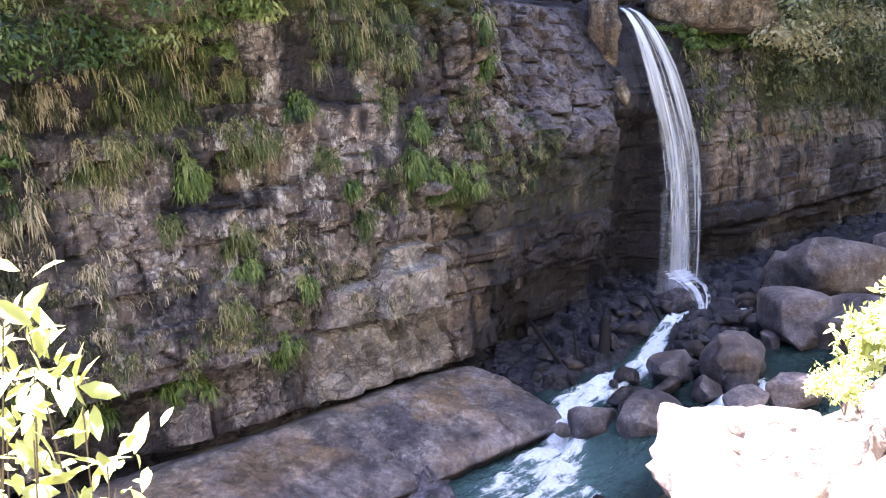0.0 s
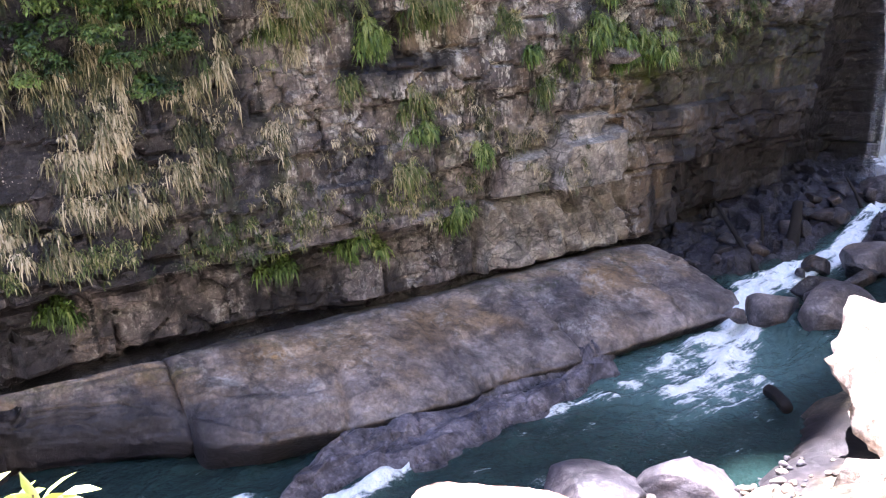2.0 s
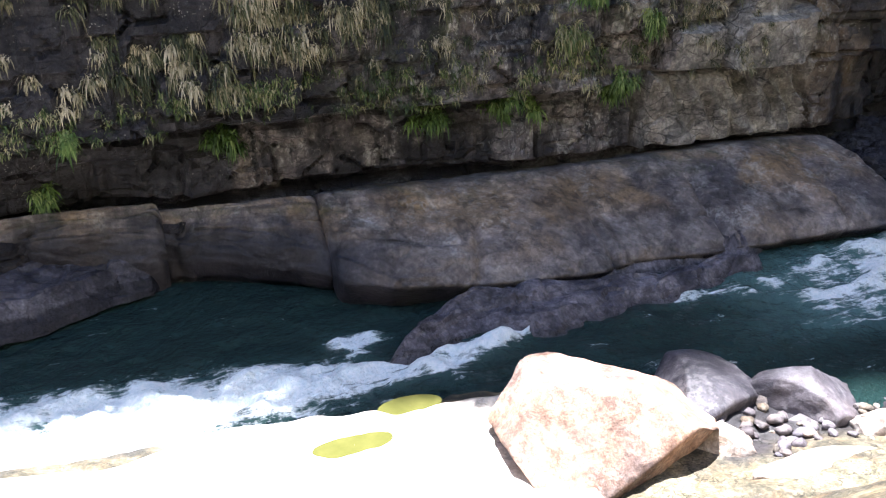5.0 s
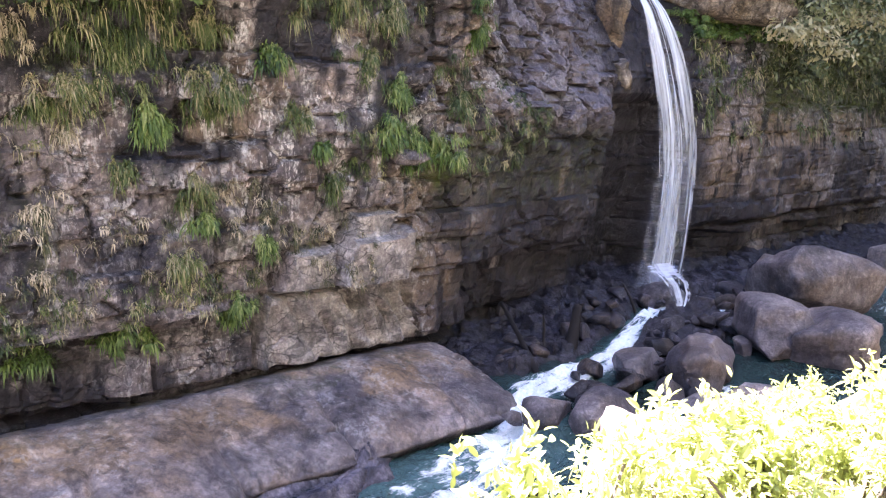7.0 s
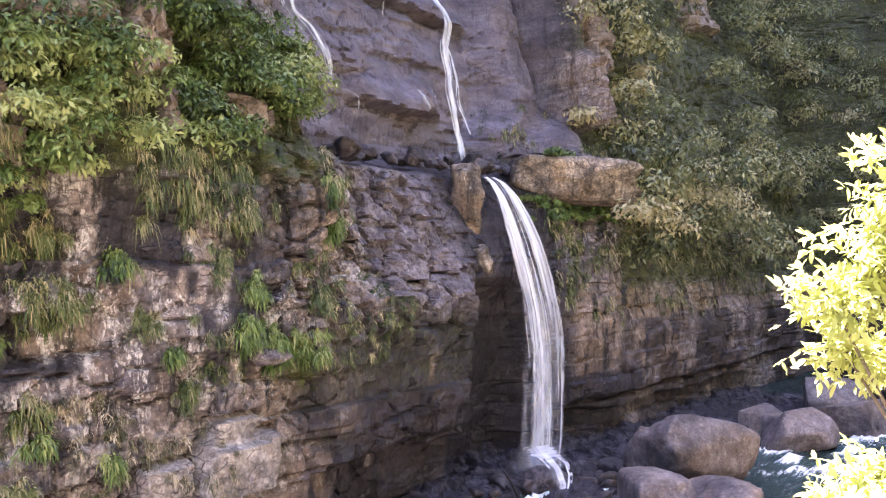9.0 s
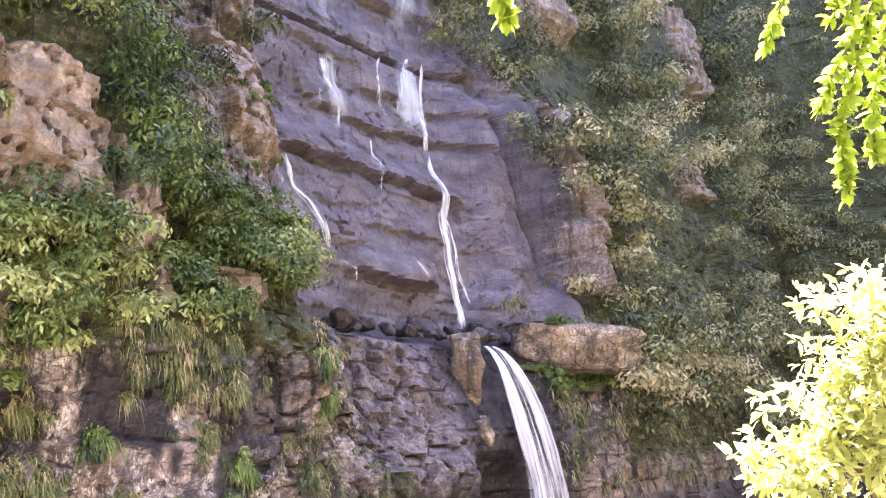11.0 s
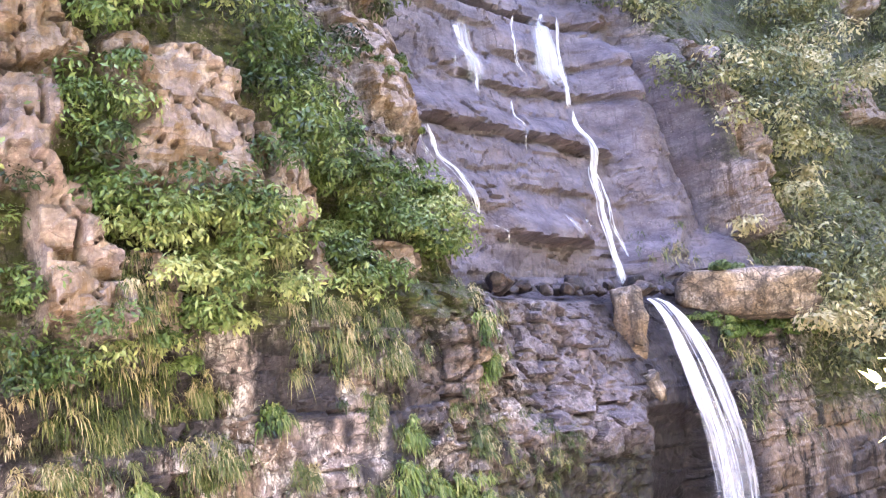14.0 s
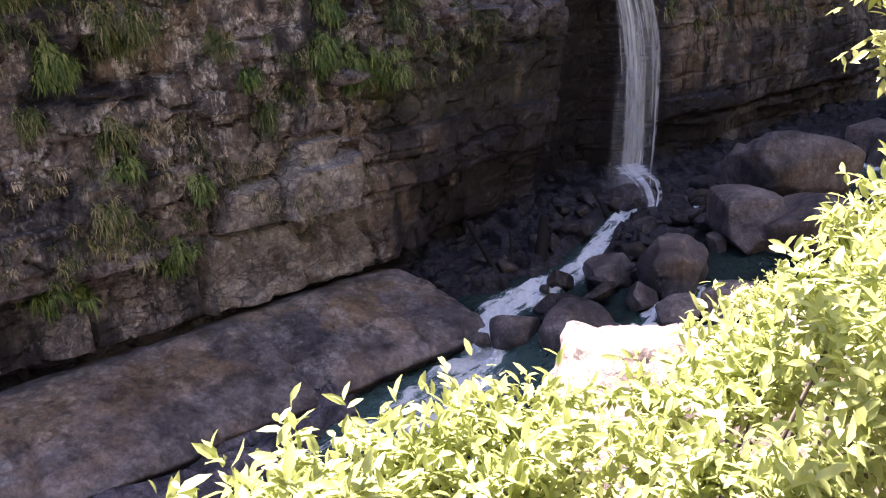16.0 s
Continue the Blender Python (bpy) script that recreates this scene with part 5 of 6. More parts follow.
free_veil([(54.5, 68), (51.8, 58.6), (51.0, 53.5), (49.8, 48.8), (48.0, 43.2), (47.3, 39.2)], [0.8, 1.1, 1.4, 1.7, 1.9], [0.6, 0.66, 0.7, 0.72, 0.75], 420)
stream([(47.1, 39.2), (46.3, 37.3), (46.0, 35.5), (46.1, 33.2)], [0.6, 0.9, 1.1, 1.2], [0.85, 0.75, 0.65, 0.55], 421)
free_veil([(60, 70), (55.5, 59.9), (52.6, 52.1), (51.0, 46.3), (48.3, 39.1)], [0.4, 0.6, 0.7, 0.8], [0.6, 0.62, 0.65, 0.65], 422)
stream([(48.2, 38.9), (47.5, 36.1), (47.4, 34.5), (47.5, 33.1)], [0.4, 0.45, 0.45, 0.5], [0.95, 0.9, 0.85, 0.9], 423)
stream([(46.2, 37.8), (46.6, 37.0), (47.0, 36.1), (47.2, 34.8), (47.5, 33.7), (47.5, 32.0)], [0.35, 0.4, 0.4, 0.5], [0.95, 0.9, 0.9, 0.95], 424)
stream([(47.4, 32.1), (47.3, 30.7), (47.6, 29.7), (47.5, 28.4), (47.3, 27.2), (47.3, 25.8), (47.1, 24.7), (47.1, 23.2), (47.2, 21.6), (47.2, 20.0)], [0.5, 0.6, 0.7, 0.6, 0.55, 0.7, 1.1], [1.0, 1.05, 1.0, 1.0, 1.0, 1.1, 1.15], 425)
stream([(47.6, 27.6), (47.8, 26.9), (47.9, 25.4), (47.7, 23.9), (47.9, 22.9), (47.8, 21.5)], [0.25, 0.35, 0.35, 0.35], [0.9, 0.85, 0.85, 0.8], 426)
free_veil([(40.6, 58), (40.6, 52.9), (40.7, 49.5), (40.7, 46.3), (40.6, 43.8), (39.7, 39.8), (39.5, 36.9)], [0.3, 0.5, 0.8, 1.0], [0.68, 0.7, 0.65, 0.62], 427)
stream([(38.9, 36.6), (38.9, 35.2), (39.4, 34.3), (39.4, 33.0), (39.2, 31.6)], [0.9, 0.6, 0.5, 0.4], [0.9, 0.85, 0.85, 0.8], 428)
stream([(34.2, 29.0), (34.5, 28.2), (34.6, 27.1), (35.5, 26.4), (35.9, 25.4), (36.2, 24.5), (36.4, 23.6)], [0.35, 0.5, 0.55, 0.45], [1.0, 0.9, 0.9, 0.8], 429)
stream([(33.6, 28.6), (33.7, 27.8), (34.0, 27.0), (34.9, 26.0), (34.9, 24.4)], [0.25, 0.35, 0.3], [0.85, 0.75, 0.65], 430)
stream([(37.1, 23.3), (38.0, 22.9), (38.2, 22.2)], [0.25, 0.3], [0.8, 0.7], 431)
stream([(43.9, 38.1), (43.4, 36.8), (43.3, 35.6), (43.4, 34.6), (44.1, 33.8)], [0.3, 0.4, 0.35], [0.9, 0.8, 0.65], 432)
stream([(41.8, 31.8), (41.6, 30.5), (41.9, 30.0), (41.7, 28.9), (41.8, 28.0)], [0.25, 0.35, 0.4], [0.8, 0.7, 0.55], 433)
free_veil([(46.9, 39.2), (46.4, 36.5), (46.2, 33.0)], [0.9, 1.3, 1.7], [0.85, 0.95, 0.8], 437)
free_veil([(39.4, 37.4), (39.2, 34.6), (39.3, 31.8)], [0.6, 1.0, 1.1], [0.8, 0.85, 0.65], 438)
free_veil([(43.2, 24.3), (43.2, 23.4), (43.8, 22.6)], [0.3, 0.4, 0.3], [0.65, 0.65, 0.55], 434)
free_veil([(44.4, 24.4), (44.5, 23.2)], [0.2, 0.25], [0.6, 0.55], 435)
free_veil([(37.6, 34.2), (37.9, 32.4)], [0.2, 0.25], [0.65, 0.55], 436)


# ---- plants ----
M_GRASS = leaf_material("cliff_grass", (0.012, 0.024, 0.005), (0.045, 0.078, 0.016), (0.13, 0.16, 0.048), (0.40, 0.35, 0.21), trans=0.15, rough=0.5)
M_DRY = leaf_material("dry_grass", (0.016, 0.024, 0.008), (0.07, 0.078, 0.03), (0.25, 0.215, 0.135), (0.50, 0.44, 0.33), trans=0.12, rough=0.6)
M_FERN = leaf_material("fern_green", (0.014, 0.036, 0.006), (0.050, 0.10, 0.016), (0.13, 0.20, 0.042), (0.30, 0.34, 0.13), trans=0.18)
M_SHRUB = leaf_material("shrub_leaf", (0.009, 0.024, 0.006), (0.040, 0.082, 0.016), (0.115, 0.18, 0.042), (0.29, 0.34, 0.13), trans=0.15)
M_WOOD_FAR = leaf_material("slope_leaf", (0.034, 0.048, 0.024), (0.112, 0.135, 0.055), (0.245, 0.255, 0.11), (0.43, 0.39, 0.21), trans=0.25, scale=0.16, patchy=0.9)
RNG = np.random.default_rng(7)


def blades(s, z, length, per, spread, tone, w=None, width=0.017, droop=0.7):
    """Bunches of short arching grass blades that droop over the rock, for arrays of bunch places. Returns places, faces and tones."""
    n = len(s) * per
    s0 = np.repeat(s, per) + RNG.normal(0, 1, n) * spread
    z0 = np.repeat(z, per) + RNG.normal(0, 1, n) * spread * 0.7
    L = np.repeat(length, per) * RNG.uniform(0.5, 1.15, n)
    w0 = np.repeat(cliff_at(s, z) - 0.03, per) if w is None else np.repeat(w, per)
    az, el = RNG.normal(0, 1.3, n), RNG.uniform(-0.5, 1.35, n)
    du, dw, dz = np.sin(az) * np.cos(el), np.cos(az) * np.cos(el), np.sin(el)
    g = droop * RNG.uniform(0.65, 1.2, n)
    wd = width * RNG.uniform(0.6, 1.4, n)
    pts = []
    for k, tt in enumerate((0.0, 0.5, 1.0)):
        c = np.stack([s0 + du * L * tt * (1 - 0.3 * tt), w0 + np.abs(dw) * L * tt * (1 - 0.35 * tt) + 0.03, z0 + L * (dz * tt - g * tt * tt)], 1)
        hw = wd * (0.75, 1.0, 0.05)[k]
        side = np.stack([np.cos(az), -np.sin(az) * 0.6, 0 * az], 1) * hw[:, None]
        pts += [c - side, c + side]
    P = np.stack(pts, 1)
    P = places(P[..., 0], P[..., 1], P[..., 2]).reshape(-1, 3)
    base = (np.arange(n) * 6)[:, None]
    F = np.concatenate([base + np.array([[0, 1, 3, 2]]), base + np.array([[2, 3, 5, 4]])])
    T = np.repeat(np.repeat(tone, per) + RNG.normal(0, 0.2, n), 6)
    return P, F, T


def crowns(c, R, lumps, per, size, tone, squash=(1, 1, 0.85), slim=0.21, droop=0.7):
    """Lumpy crowns: round each middle some smaller lumps, each covered with small bent leaves that face outwards. Returns places, faces and tones."""
    m = len(c) * lumps
    d = RNG.normal(0, 1, (m, 3))
    d /= np.linalg.norm(d, axis=1, keepdims=True)
    d[:, 2] = np.abs(d[:, 2]) * 0.9 - 0.15
    Rm = np.repeat(R, lumps)
    lc = np.repeat(c, lumps, 0) + d * Rm[:, None] * 0.62 * np.array(squash)
    lr = Rm * RNG.uniform(0.36, 0.6, m)
    lt = np.repeat(tone, lumps) + RNG.normal(0, 0.10, m)
    n = m * per
    e = RNG.normal(0, 1, (n, 3))
    e /= np.linalg.norm(e, axis=1, keepdims=True)
    e[:, 2] = np.where(e[:, 2] < -0.3, -e[:, 2], e[:, 2])
    p = np.repeat(lc, per, 0) + e * (np.repeat(lr, per) * RNG.uniform(0.78, 1.12, n))[:, None]
    nrm = e * 1.2 + RNG.normal(0, 0.4, (n, 3)) + np.array([0, 0, 0.5])
    nrm /= np.linalg.norm(nrm, axis=1, keepdims=True)
    ax = RNG.normal(0, 0.75, (n, 3)) + e * 0.5 + np.array([0, 0, -droop])
    ax = ax - nrm * (ax * nrm).sum(1, keepdims=True)
    ax /= np.linalg.norm(ax, axis=1, keepdims=True)
    bx = np.cross(nrm, ax)
    L = (np.repeat(np.repeat(size, lumps), per) * RNG.uniform(0.6, 1.3, n))[:, None]
    P = np.stack([p - ax * L * 0.5, p + bx * L * slim - nrm * L * 0.04, p + ax * L * 0.55 - nrm * L * 0.2, p - bx * L * slim - nrm * L * 0.04], 1).reshape(-1, 3)
    F = (np.arange(n) * 4)[:, None] + np.array([[0, 1, 2, 3]])
    return P, F, np.repeat(np.repeat(lt, per) + RNG.normal(0, 0.04, n), 4)


def scatter(n, s0, s1, z0, z1, keep):
    s, z = RNG.uniform(s0, s1, n), RNG.uniform(z0, z1, n)
    k = RNG.uniform(0, 1, n) < keep(s, z)
    return s[k], z[k]


def join(*some):
    P, F, T, at = [], [], [], 0
    for p, f, t_ in some:
        P.append(p)
        F.append(f + at)
        T.append(t_)
        at += len(p)
    return np.concatenate(P), np.concatenate(F), np.concatenate(T)


def toned(name, pft, at=None):
    P, F, T = pft
    me = soup_mesh(name, P if at is None else P - at, F)
    mask(me, "tone", T)
    return me


def stuff(name, pft, material, label, category):
    return thing(name, toned(name, pft), material, label, category, kind="stuff")


def bunches(n, s0, s1, z0, z1, keep, length, per, spread, tone, vary=0.2, **kw):
    s, z = scatter(n, s0, s1, z0, z1, keep)
    t_ = tone + vary * 1.6 * fbm(s * 0.6, z * 0.6, 515, 3) + RNG.normal(0, vary, len(s))
    return blades(s, z, RNG.uniform(*length, len(s)), per, spread, t_, **kw)


# dense dry silvergrass on the left part of the cliff, and a fringe over the long crack
left_keep = lambda s, z: np.clip(1.2 - 0.16 * np.maximum(s - 6.5 - 0.5 * (z - 9), 0), 0, 1) * step(-0.22, 0.12, fbm(s * 0.8, z * 0.7, 500)) * step(0, 1.2, z - 5.7 - 0.5 * fbm(s * 0.4, s * 0, 501))
dry = bunches(2500, -11, 13, 5.8, 15, left_keep, (0.28, 0.6), 56, 0.10, 0.46, 0.34, width=0.02, droop=0.95)
sparse = bunches(1200, 7, 24, 5.3, 9.8, lambda s, z: 0.75 * step(-0.05, 0.2, fbm(s * 0.8, z * 1.6, 505)), (0.2, 0.42), 30, 0.08, 0.58, 0.28)
stuff("dry_grass", join(dry, sparse), M_DRY, "dense straw-coloured grass hanging down the cliff", "grass")
fringe = bunches(900, -14, 19.5, 5.0, 6.5, lambda s, z: step(-0.2, 0.15, fbm(s * 0.7, z * 0.6, 503)), (0.16, 0.38), 26, 0.09, 0.55, 0.25)
stuff("grass_fringe", fringe, M_GRASS, "green and straw-coloured grass fringe on a rock ledge", "grass")
rim_line = lambda s: np.interp(s, [-15, 0, 13, 17, 20, 24, 28, 32], [12.0, 13.0, 14.4, 15.6, 17.2, 17.6, 19.0, 19.6])
rimgrass = bunches(2500, 6, 34, 11.0, 20, lambda s, z: np.clip((0.05 + 0.95 * step(-2.6, -0.4, z - rim_line(s) + 1.2 * fbm(s * 0.5, z * 0.2, 507))) * step(-0.05, 0.15, fbm(s * 0.6, z * 0.45, 508)), 0, 1), (0.3, 0.7), 46, 0.11, 0.5, 0.30, width=0.02, droop=1.0)
rimgrass2 = bunches(650, 23, 35, 9.4, 14, lambda s, z: 0.8 * step(0.0, 0.2, fbm(s * 0.7, z * 0.8, 509)), (0.2, 0.5), 40, 0.1, 0.42, 0.25)
stuff("hanging_grass", join(rimgrass, rimgrass2), M_GRASS, "long green and yellowed grass hanging over the cliff's rim", "grass")
creep = bunches(3000, 48.5, 100, 8.6, 24, lambda s, z: np.clip(step(8.6, 12.0, z - 0.02 * (s - 50) + 1.5 * fbm(s * 0.3, z * 0.2, 510)) * step(-0.3, 0.05, fbm(s * 0.4, z * 0.5, 511)), 0, 1) * (1 - 0.9 * bump(s, 48, 55, 1) * bump(z, 16.9, 20.2, 0.3)), (0.4, 0.8), 22, 0.18, 0.58, 0.25, width=0.034)
stuff("slope_grass", creep, M_GRASS, "green grass and creepers over the slope beside the fall", "grass")


# single mounds of grass and ferns
def mound(s, z, size, number, material, label, tone, name="grass_tuft", length=0.62, width=0.02):
    ss, zz = s + RNG.normal(0, 0.42, number) * size, z + RNG.normal(0, 0.40, number) * size
    lift = 0.35 * size * np.exp(-((ss - s) ** 2 + (zz - z) ** 2) / (0.6 * size ** 2))
    w = cliff_at(ss, zz) - 0.03 + lift
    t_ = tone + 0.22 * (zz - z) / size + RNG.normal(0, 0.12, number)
    o = np.array(swz(s, float(cliff_at(np.array([s]), np.array([z]))[0]), z))
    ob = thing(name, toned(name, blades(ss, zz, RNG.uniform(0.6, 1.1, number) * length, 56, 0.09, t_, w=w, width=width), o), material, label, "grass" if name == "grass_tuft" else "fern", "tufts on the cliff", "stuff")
    ob.location = o
    return ob


for s_, z_, r_, n_, t_ in ((17.8, 12.7, 1.25, 46, 0.52), (17.8, 15.0, 0.85, 24, 0.68), (13.0, 12.8, 0.75, 20, 0.62), (12.0, 12.3, 0.6, 12, 0.6), (14.3, 10.2, 0.5, 10, 0.5), (14.6, 14.0, 0.7, 14, 0.55),
                         (16.9, 9.6, 0.7, 14, 0.6), (25.2, 15.9, 0.9, 22, 0.65), (24.0, 14.2, 0.7, 16, 0.6), (21.0, 12.0, 0.6, 12, 0.55), (29.3, 12.6, 0.9, 22, 0.5), (22.5, 9.4, 0.5, 10, 0.5), (16.2, 7.1, 0.7, 14, 0.7)):
    mound(s_, z_, r_, n_, M_GRASS, "clump of long grass, straw-coloured above, hanging from the cliff", t_)
for s_, z_, r_, n_, t_ in ((15.4, 11.8, 0.8, 26, 0.62), (26.5, 10.7, 0.9, 30, 0.5), (28.3, 10.5, 0.9, 28, 0.6), (24.9, 11.4, 0.8, 24, 0.45), (25.6, 13.0, 0.7, 16, 0.45), (18.5, 4.9, 0.6, 18, 0.5), (17.0, 8.4, 0.5, 10, 0.55),
                         (19.5, 7.2, 0.4, 8, 0.5), (14.0, 4.6, 0.5, 10, 0.35), (15.2, 4.4, 0.35, 8, 0.6), (11.5, 4.2, 0.5, 10, 0.4), (4.3, 4.2, 0.6, 14, 0.25), (-0.4, 5.3, 0.4, 8, 0.6), (-1.6, 2.9, 0.5, 10, 0.5), (21.9, 10.8, 0.5, 10, 0.4),
                         (20.0, 14.2, 0.6, 14, 0.4), (30.2, 15.4, 0.7, 16, 0.4), (29.6, 17.0, 0.7, 16, 0.45)):
    mound(s_, z_, r_, n_, M_FERN, "bright green fern clump drooping from the cliff", t_, "fern_clump", 0.6, 0.03)


# shrubs on the rim and the wooded slopes
def shrub_field(n, s0, s1, z0, z1, keep, r, size, lumps, per, tone=0.45, vary=0.16, out=0.45):
    s, z = scatter(n, s0, s1, z0, z1, keep)
    rad = RNG.uniform(r[0], r[1], len(s))
    w = cliff_at(s, z) + rad * out * RNG.uniform(0.4, 1.9, len(s))
    c = places(s, w - 0.1 * rise_at(s, z), z + rise_at(s, z))
    return crowns(c, rad, lumps, per, np.full(len(s), size), tone + 0.5 * vary * fbm(s * 0.12, z * 0.12, 533, 3) + RNG.normal(0, vary, len(s)))


free = lambda s, z: 1 - 0.97 * crag_mask(s, z)
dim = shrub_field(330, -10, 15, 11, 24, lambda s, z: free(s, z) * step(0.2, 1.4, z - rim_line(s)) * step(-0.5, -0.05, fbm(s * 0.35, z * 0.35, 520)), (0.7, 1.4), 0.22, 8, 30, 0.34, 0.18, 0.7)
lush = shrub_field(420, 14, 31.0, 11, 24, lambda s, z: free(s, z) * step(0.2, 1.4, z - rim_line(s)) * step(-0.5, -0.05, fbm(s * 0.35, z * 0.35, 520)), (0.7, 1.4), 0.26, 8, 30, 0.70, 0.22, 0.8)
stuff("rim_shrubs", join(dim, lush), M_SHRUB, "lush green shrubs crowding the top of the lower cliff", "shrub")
over_left = shrub_field(230, -14, 9.5, 9.6, 14, lambda s, z: step(-0.25, 0.1, fbm(s * 0.5, z * 0.4, 521)), (0.4, 0.8), 0.17, 8, 30, 0.3)
stuff("cliff_shrubs", over_left, M_SHRUB, "dark green shrubs among dry grass on the cliff", "shrub")
mid = shrub_field(480, -8, 31, 20, 36, lambda s, z: free(s, z) * step(-0.6, -0.15, fbm(s * 0.3, z * 0.3, 523)) * (1 - step(24.5, 27.5, s + 0.12 * (z - 26))), (1.0, 1.9), 0.27, 8, 30, 0.44, 0.22, 0.7)
stuff("buttress_shrubs", mid, M_SHRUB, "mixed green shrubs and creepers between pink crags", "shrub")
# leaf tone set pale to paint sunlight in; pushed out towards the sun
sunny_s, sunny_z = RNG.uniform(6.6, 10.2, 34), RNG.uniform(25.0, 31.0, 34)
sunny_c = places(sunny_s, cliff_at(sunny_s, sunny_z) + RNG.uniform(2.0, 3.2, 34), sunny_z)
stuff("sunlit_shrubs", crowns(sunny_c, RNG.uniform(0.45, 0.85, 34), 7, 30, np.full(34, 0.22), 0.9 + RNG.normal(0, 0.1, 34)), M_SHRUB, "shrubs high on the cliff with sunlight painted into pale leaves", "shrub")
high = shrub_field(440, -14, 35, 32, 80, lambda s, z: free(s, z) * (1 - step(29.5, 33.5, s)) * (1 - 0.85 * bump(s, 3, 13, 1) * bump(z, 30, 46, 1)) * step(-0.55, -0.1, fbm(s * 0.2, z * 0.2, 526)), (1.6, 3.0), 0.42, 9, 30, 0.4, 0.22, 0.8)
stuff("hillside_trees", high, M_WOOD_FAR, "dark green trees and shrubs on the steep hillside", "trees")
right = shrub_field(1050, 52.2, 112, 12.5, 90, lambda s, z: np.clip(step(0.5, 4, z - 12) * step(-0.35, 0.0, fbm(s * 0.16, z * 0.16, 529)) * (1.15 - 0.006 * (s - 53)), 0, 1) * free(s, z), (1.3, 2.9), 0.42, 8, 28, 0.53, 0.27, 0.8)
stuff("slope_trees", right, M_WOOD_FAR, "green shrubs and small trees covering the steep slope", "trees")
gully_bush = shrub_field(520, 27, 58, 33, 84, lambda s, z: (step(50, 58, z) * (1 - 0.8 * bump(s, 39, 42, 1) - 0.8 * bump(s, 47, 55, 1)) + bump(s, 27, 34, 1.2) * step(38, 41, z) + bump(s, 50.5, 58, 1) * step(37, 40, z)).clip(0, 1) * step(-0.7, -0.2, fbm(s * 0.25, z * 0.2, 531)), (1.0, 2.1), 0.34, 7, 26, 0.42, 0.2, 0.7)
stuff("gully_shrubs", gully_bush, M_WOOD_FAR, "dark shrubs clinging beside the upper fall", "shrub")
ledge_green = join(shrub_field(90, 47.5, 58, 16.2, 17.6, lambda s, z: 0.9 + 0 * s, (0.3, 0.6), 0.2, 5, 26, 0.5), shrub_field(40, 27, 33, 23.0, 31, lambda s, z: 0.5 + 0 * s, (0.3, 0.6), 0.2, 5, 24, 0.5))
stuff("ledge_plants", ledge_green, M_FERN, "fresh green plants along rock ledges", "plants")
bt = np.arange(26)
bc = places(48.6 + 0.22 * bt + RNG.normal(0, 0.15, 26), -1.7 + 0.16 * (12 - bt) * 0.6 + RNG.normal(0, 0.3, 26), 20.2 + 0 * bt)
stuff("block_plants", crowns(bc, RNG.uniform(0.35, 0.75, 26), 6, 26, np.full(26, 0.2), 0.45 + RNG.normal(0, 0.15, 26)), M_SHRUB, "green plants growing over the top of a rock block", "plants")

# ---- plants near the path ----
M_BUSHLEAF = leaf_material("sunny_leaf", (0.22, 0.28, 0.055), (0.43, 0.47, 0.155), (0.60, 0.59, 0.31), trans=0.4, rough=0.4, scale=3.0)
M_OVERLEAF = leaf_material("backlit_leaf", (0.14, 0.25, 0.015), (0.27, 0.38, 0.03), (0.40, 0.49, 0.07), trans=0.6, rough=0.35, scale=3.0)


def bark_material():
    m, t, b = nodes("twig_bark")
    co = N(t, "ShaderNodeNewGeometry").outputs["Position"]
    t.links.new(mixc(t, noise_tex(t, co, 30, 5), (0.06, 0.045, 0.03), (0.19, 0.15, 0.11)), b.inputs["Base Color"])
    b.inputs["Roughness"].default_value = 0.85
    return m


M_BARK = bark_material()


def leaf_soup(at, along, normal, length, ratio=0.42):
    """Pointed leaves with a folded midrib: twelve corners each along the midrib and both edges, bent towards the tip."""
    n = len(at)
    side = np.cross(along, normal)
    side /= np.linalg.norm(side, axis=1, keepdims=True) + 1e-9
    nrm = np.cross(side, along)
    L = length[:, None]
    rows = ((0.0, 0.03), (0.30, 0.42), (0.68, 0.38), (1.0, 0.0))
    pts = []
    for t_, wd in rows:
        mid_ = at + along * L * t_ - nrm * L * 0.16 * t_ * t_
        e = side * L * ratio * wd
        lift = nrm * L * 0.055 * (wd > 0.05)
        pts += [mid_ - e + lift, mid_, mid_ + e + lift]
    P = np.stack(pts, 1).reshape(-1, 3)
    q = []
    for k in range(3):
        a = 3 * k
        q += [[a, a + 1, a + 4, a + 3], [a + 1, a + 2, a + 5, a + 4]]
    F = (np.arange(n) * 12)[:, None, None] + np.array(q)[None]
    return P, F.reshape(-1, 4)


def tube(points, r0, r1, sides=6):
    """A tapered twig along a smooth line."""
    p = np.array(points, float)
    u = np.linspace(0, 1, max(6, 4 * len(p)))
    k = np.linspace(0, 1, len(p))
    C = np.stack([np.interp(u, k, p[:, i]) for i in range(3)], 1)
    for _ in range(3):
        C[1:-1] = (C[:-2] + 2 * C[1:-1] + C[2:]) / 4
    T = np.gradient(C, axis=0)
    T /= np.linalg.norm(T, axis=1, keepdims=True) + 1e-9
    ref = np.array([0.31, 0.52, 0.79])
    A = np.cross(T, ref)
    A /= np.linalg.norm(A, axis=1, keepdims=True) + 1e-9
    B = np.cross(T, A)
    r = r0 + (r1 - r0) * u
    th = np.linspace(0, 2 * np.pi, sides + 1)
    P = C[:, None] + r[:, None, None] * (A[:, None] * np.cos(th)[None, :, None] + B[:, None] * np.sin(th)[None, :, None])
    return P, C


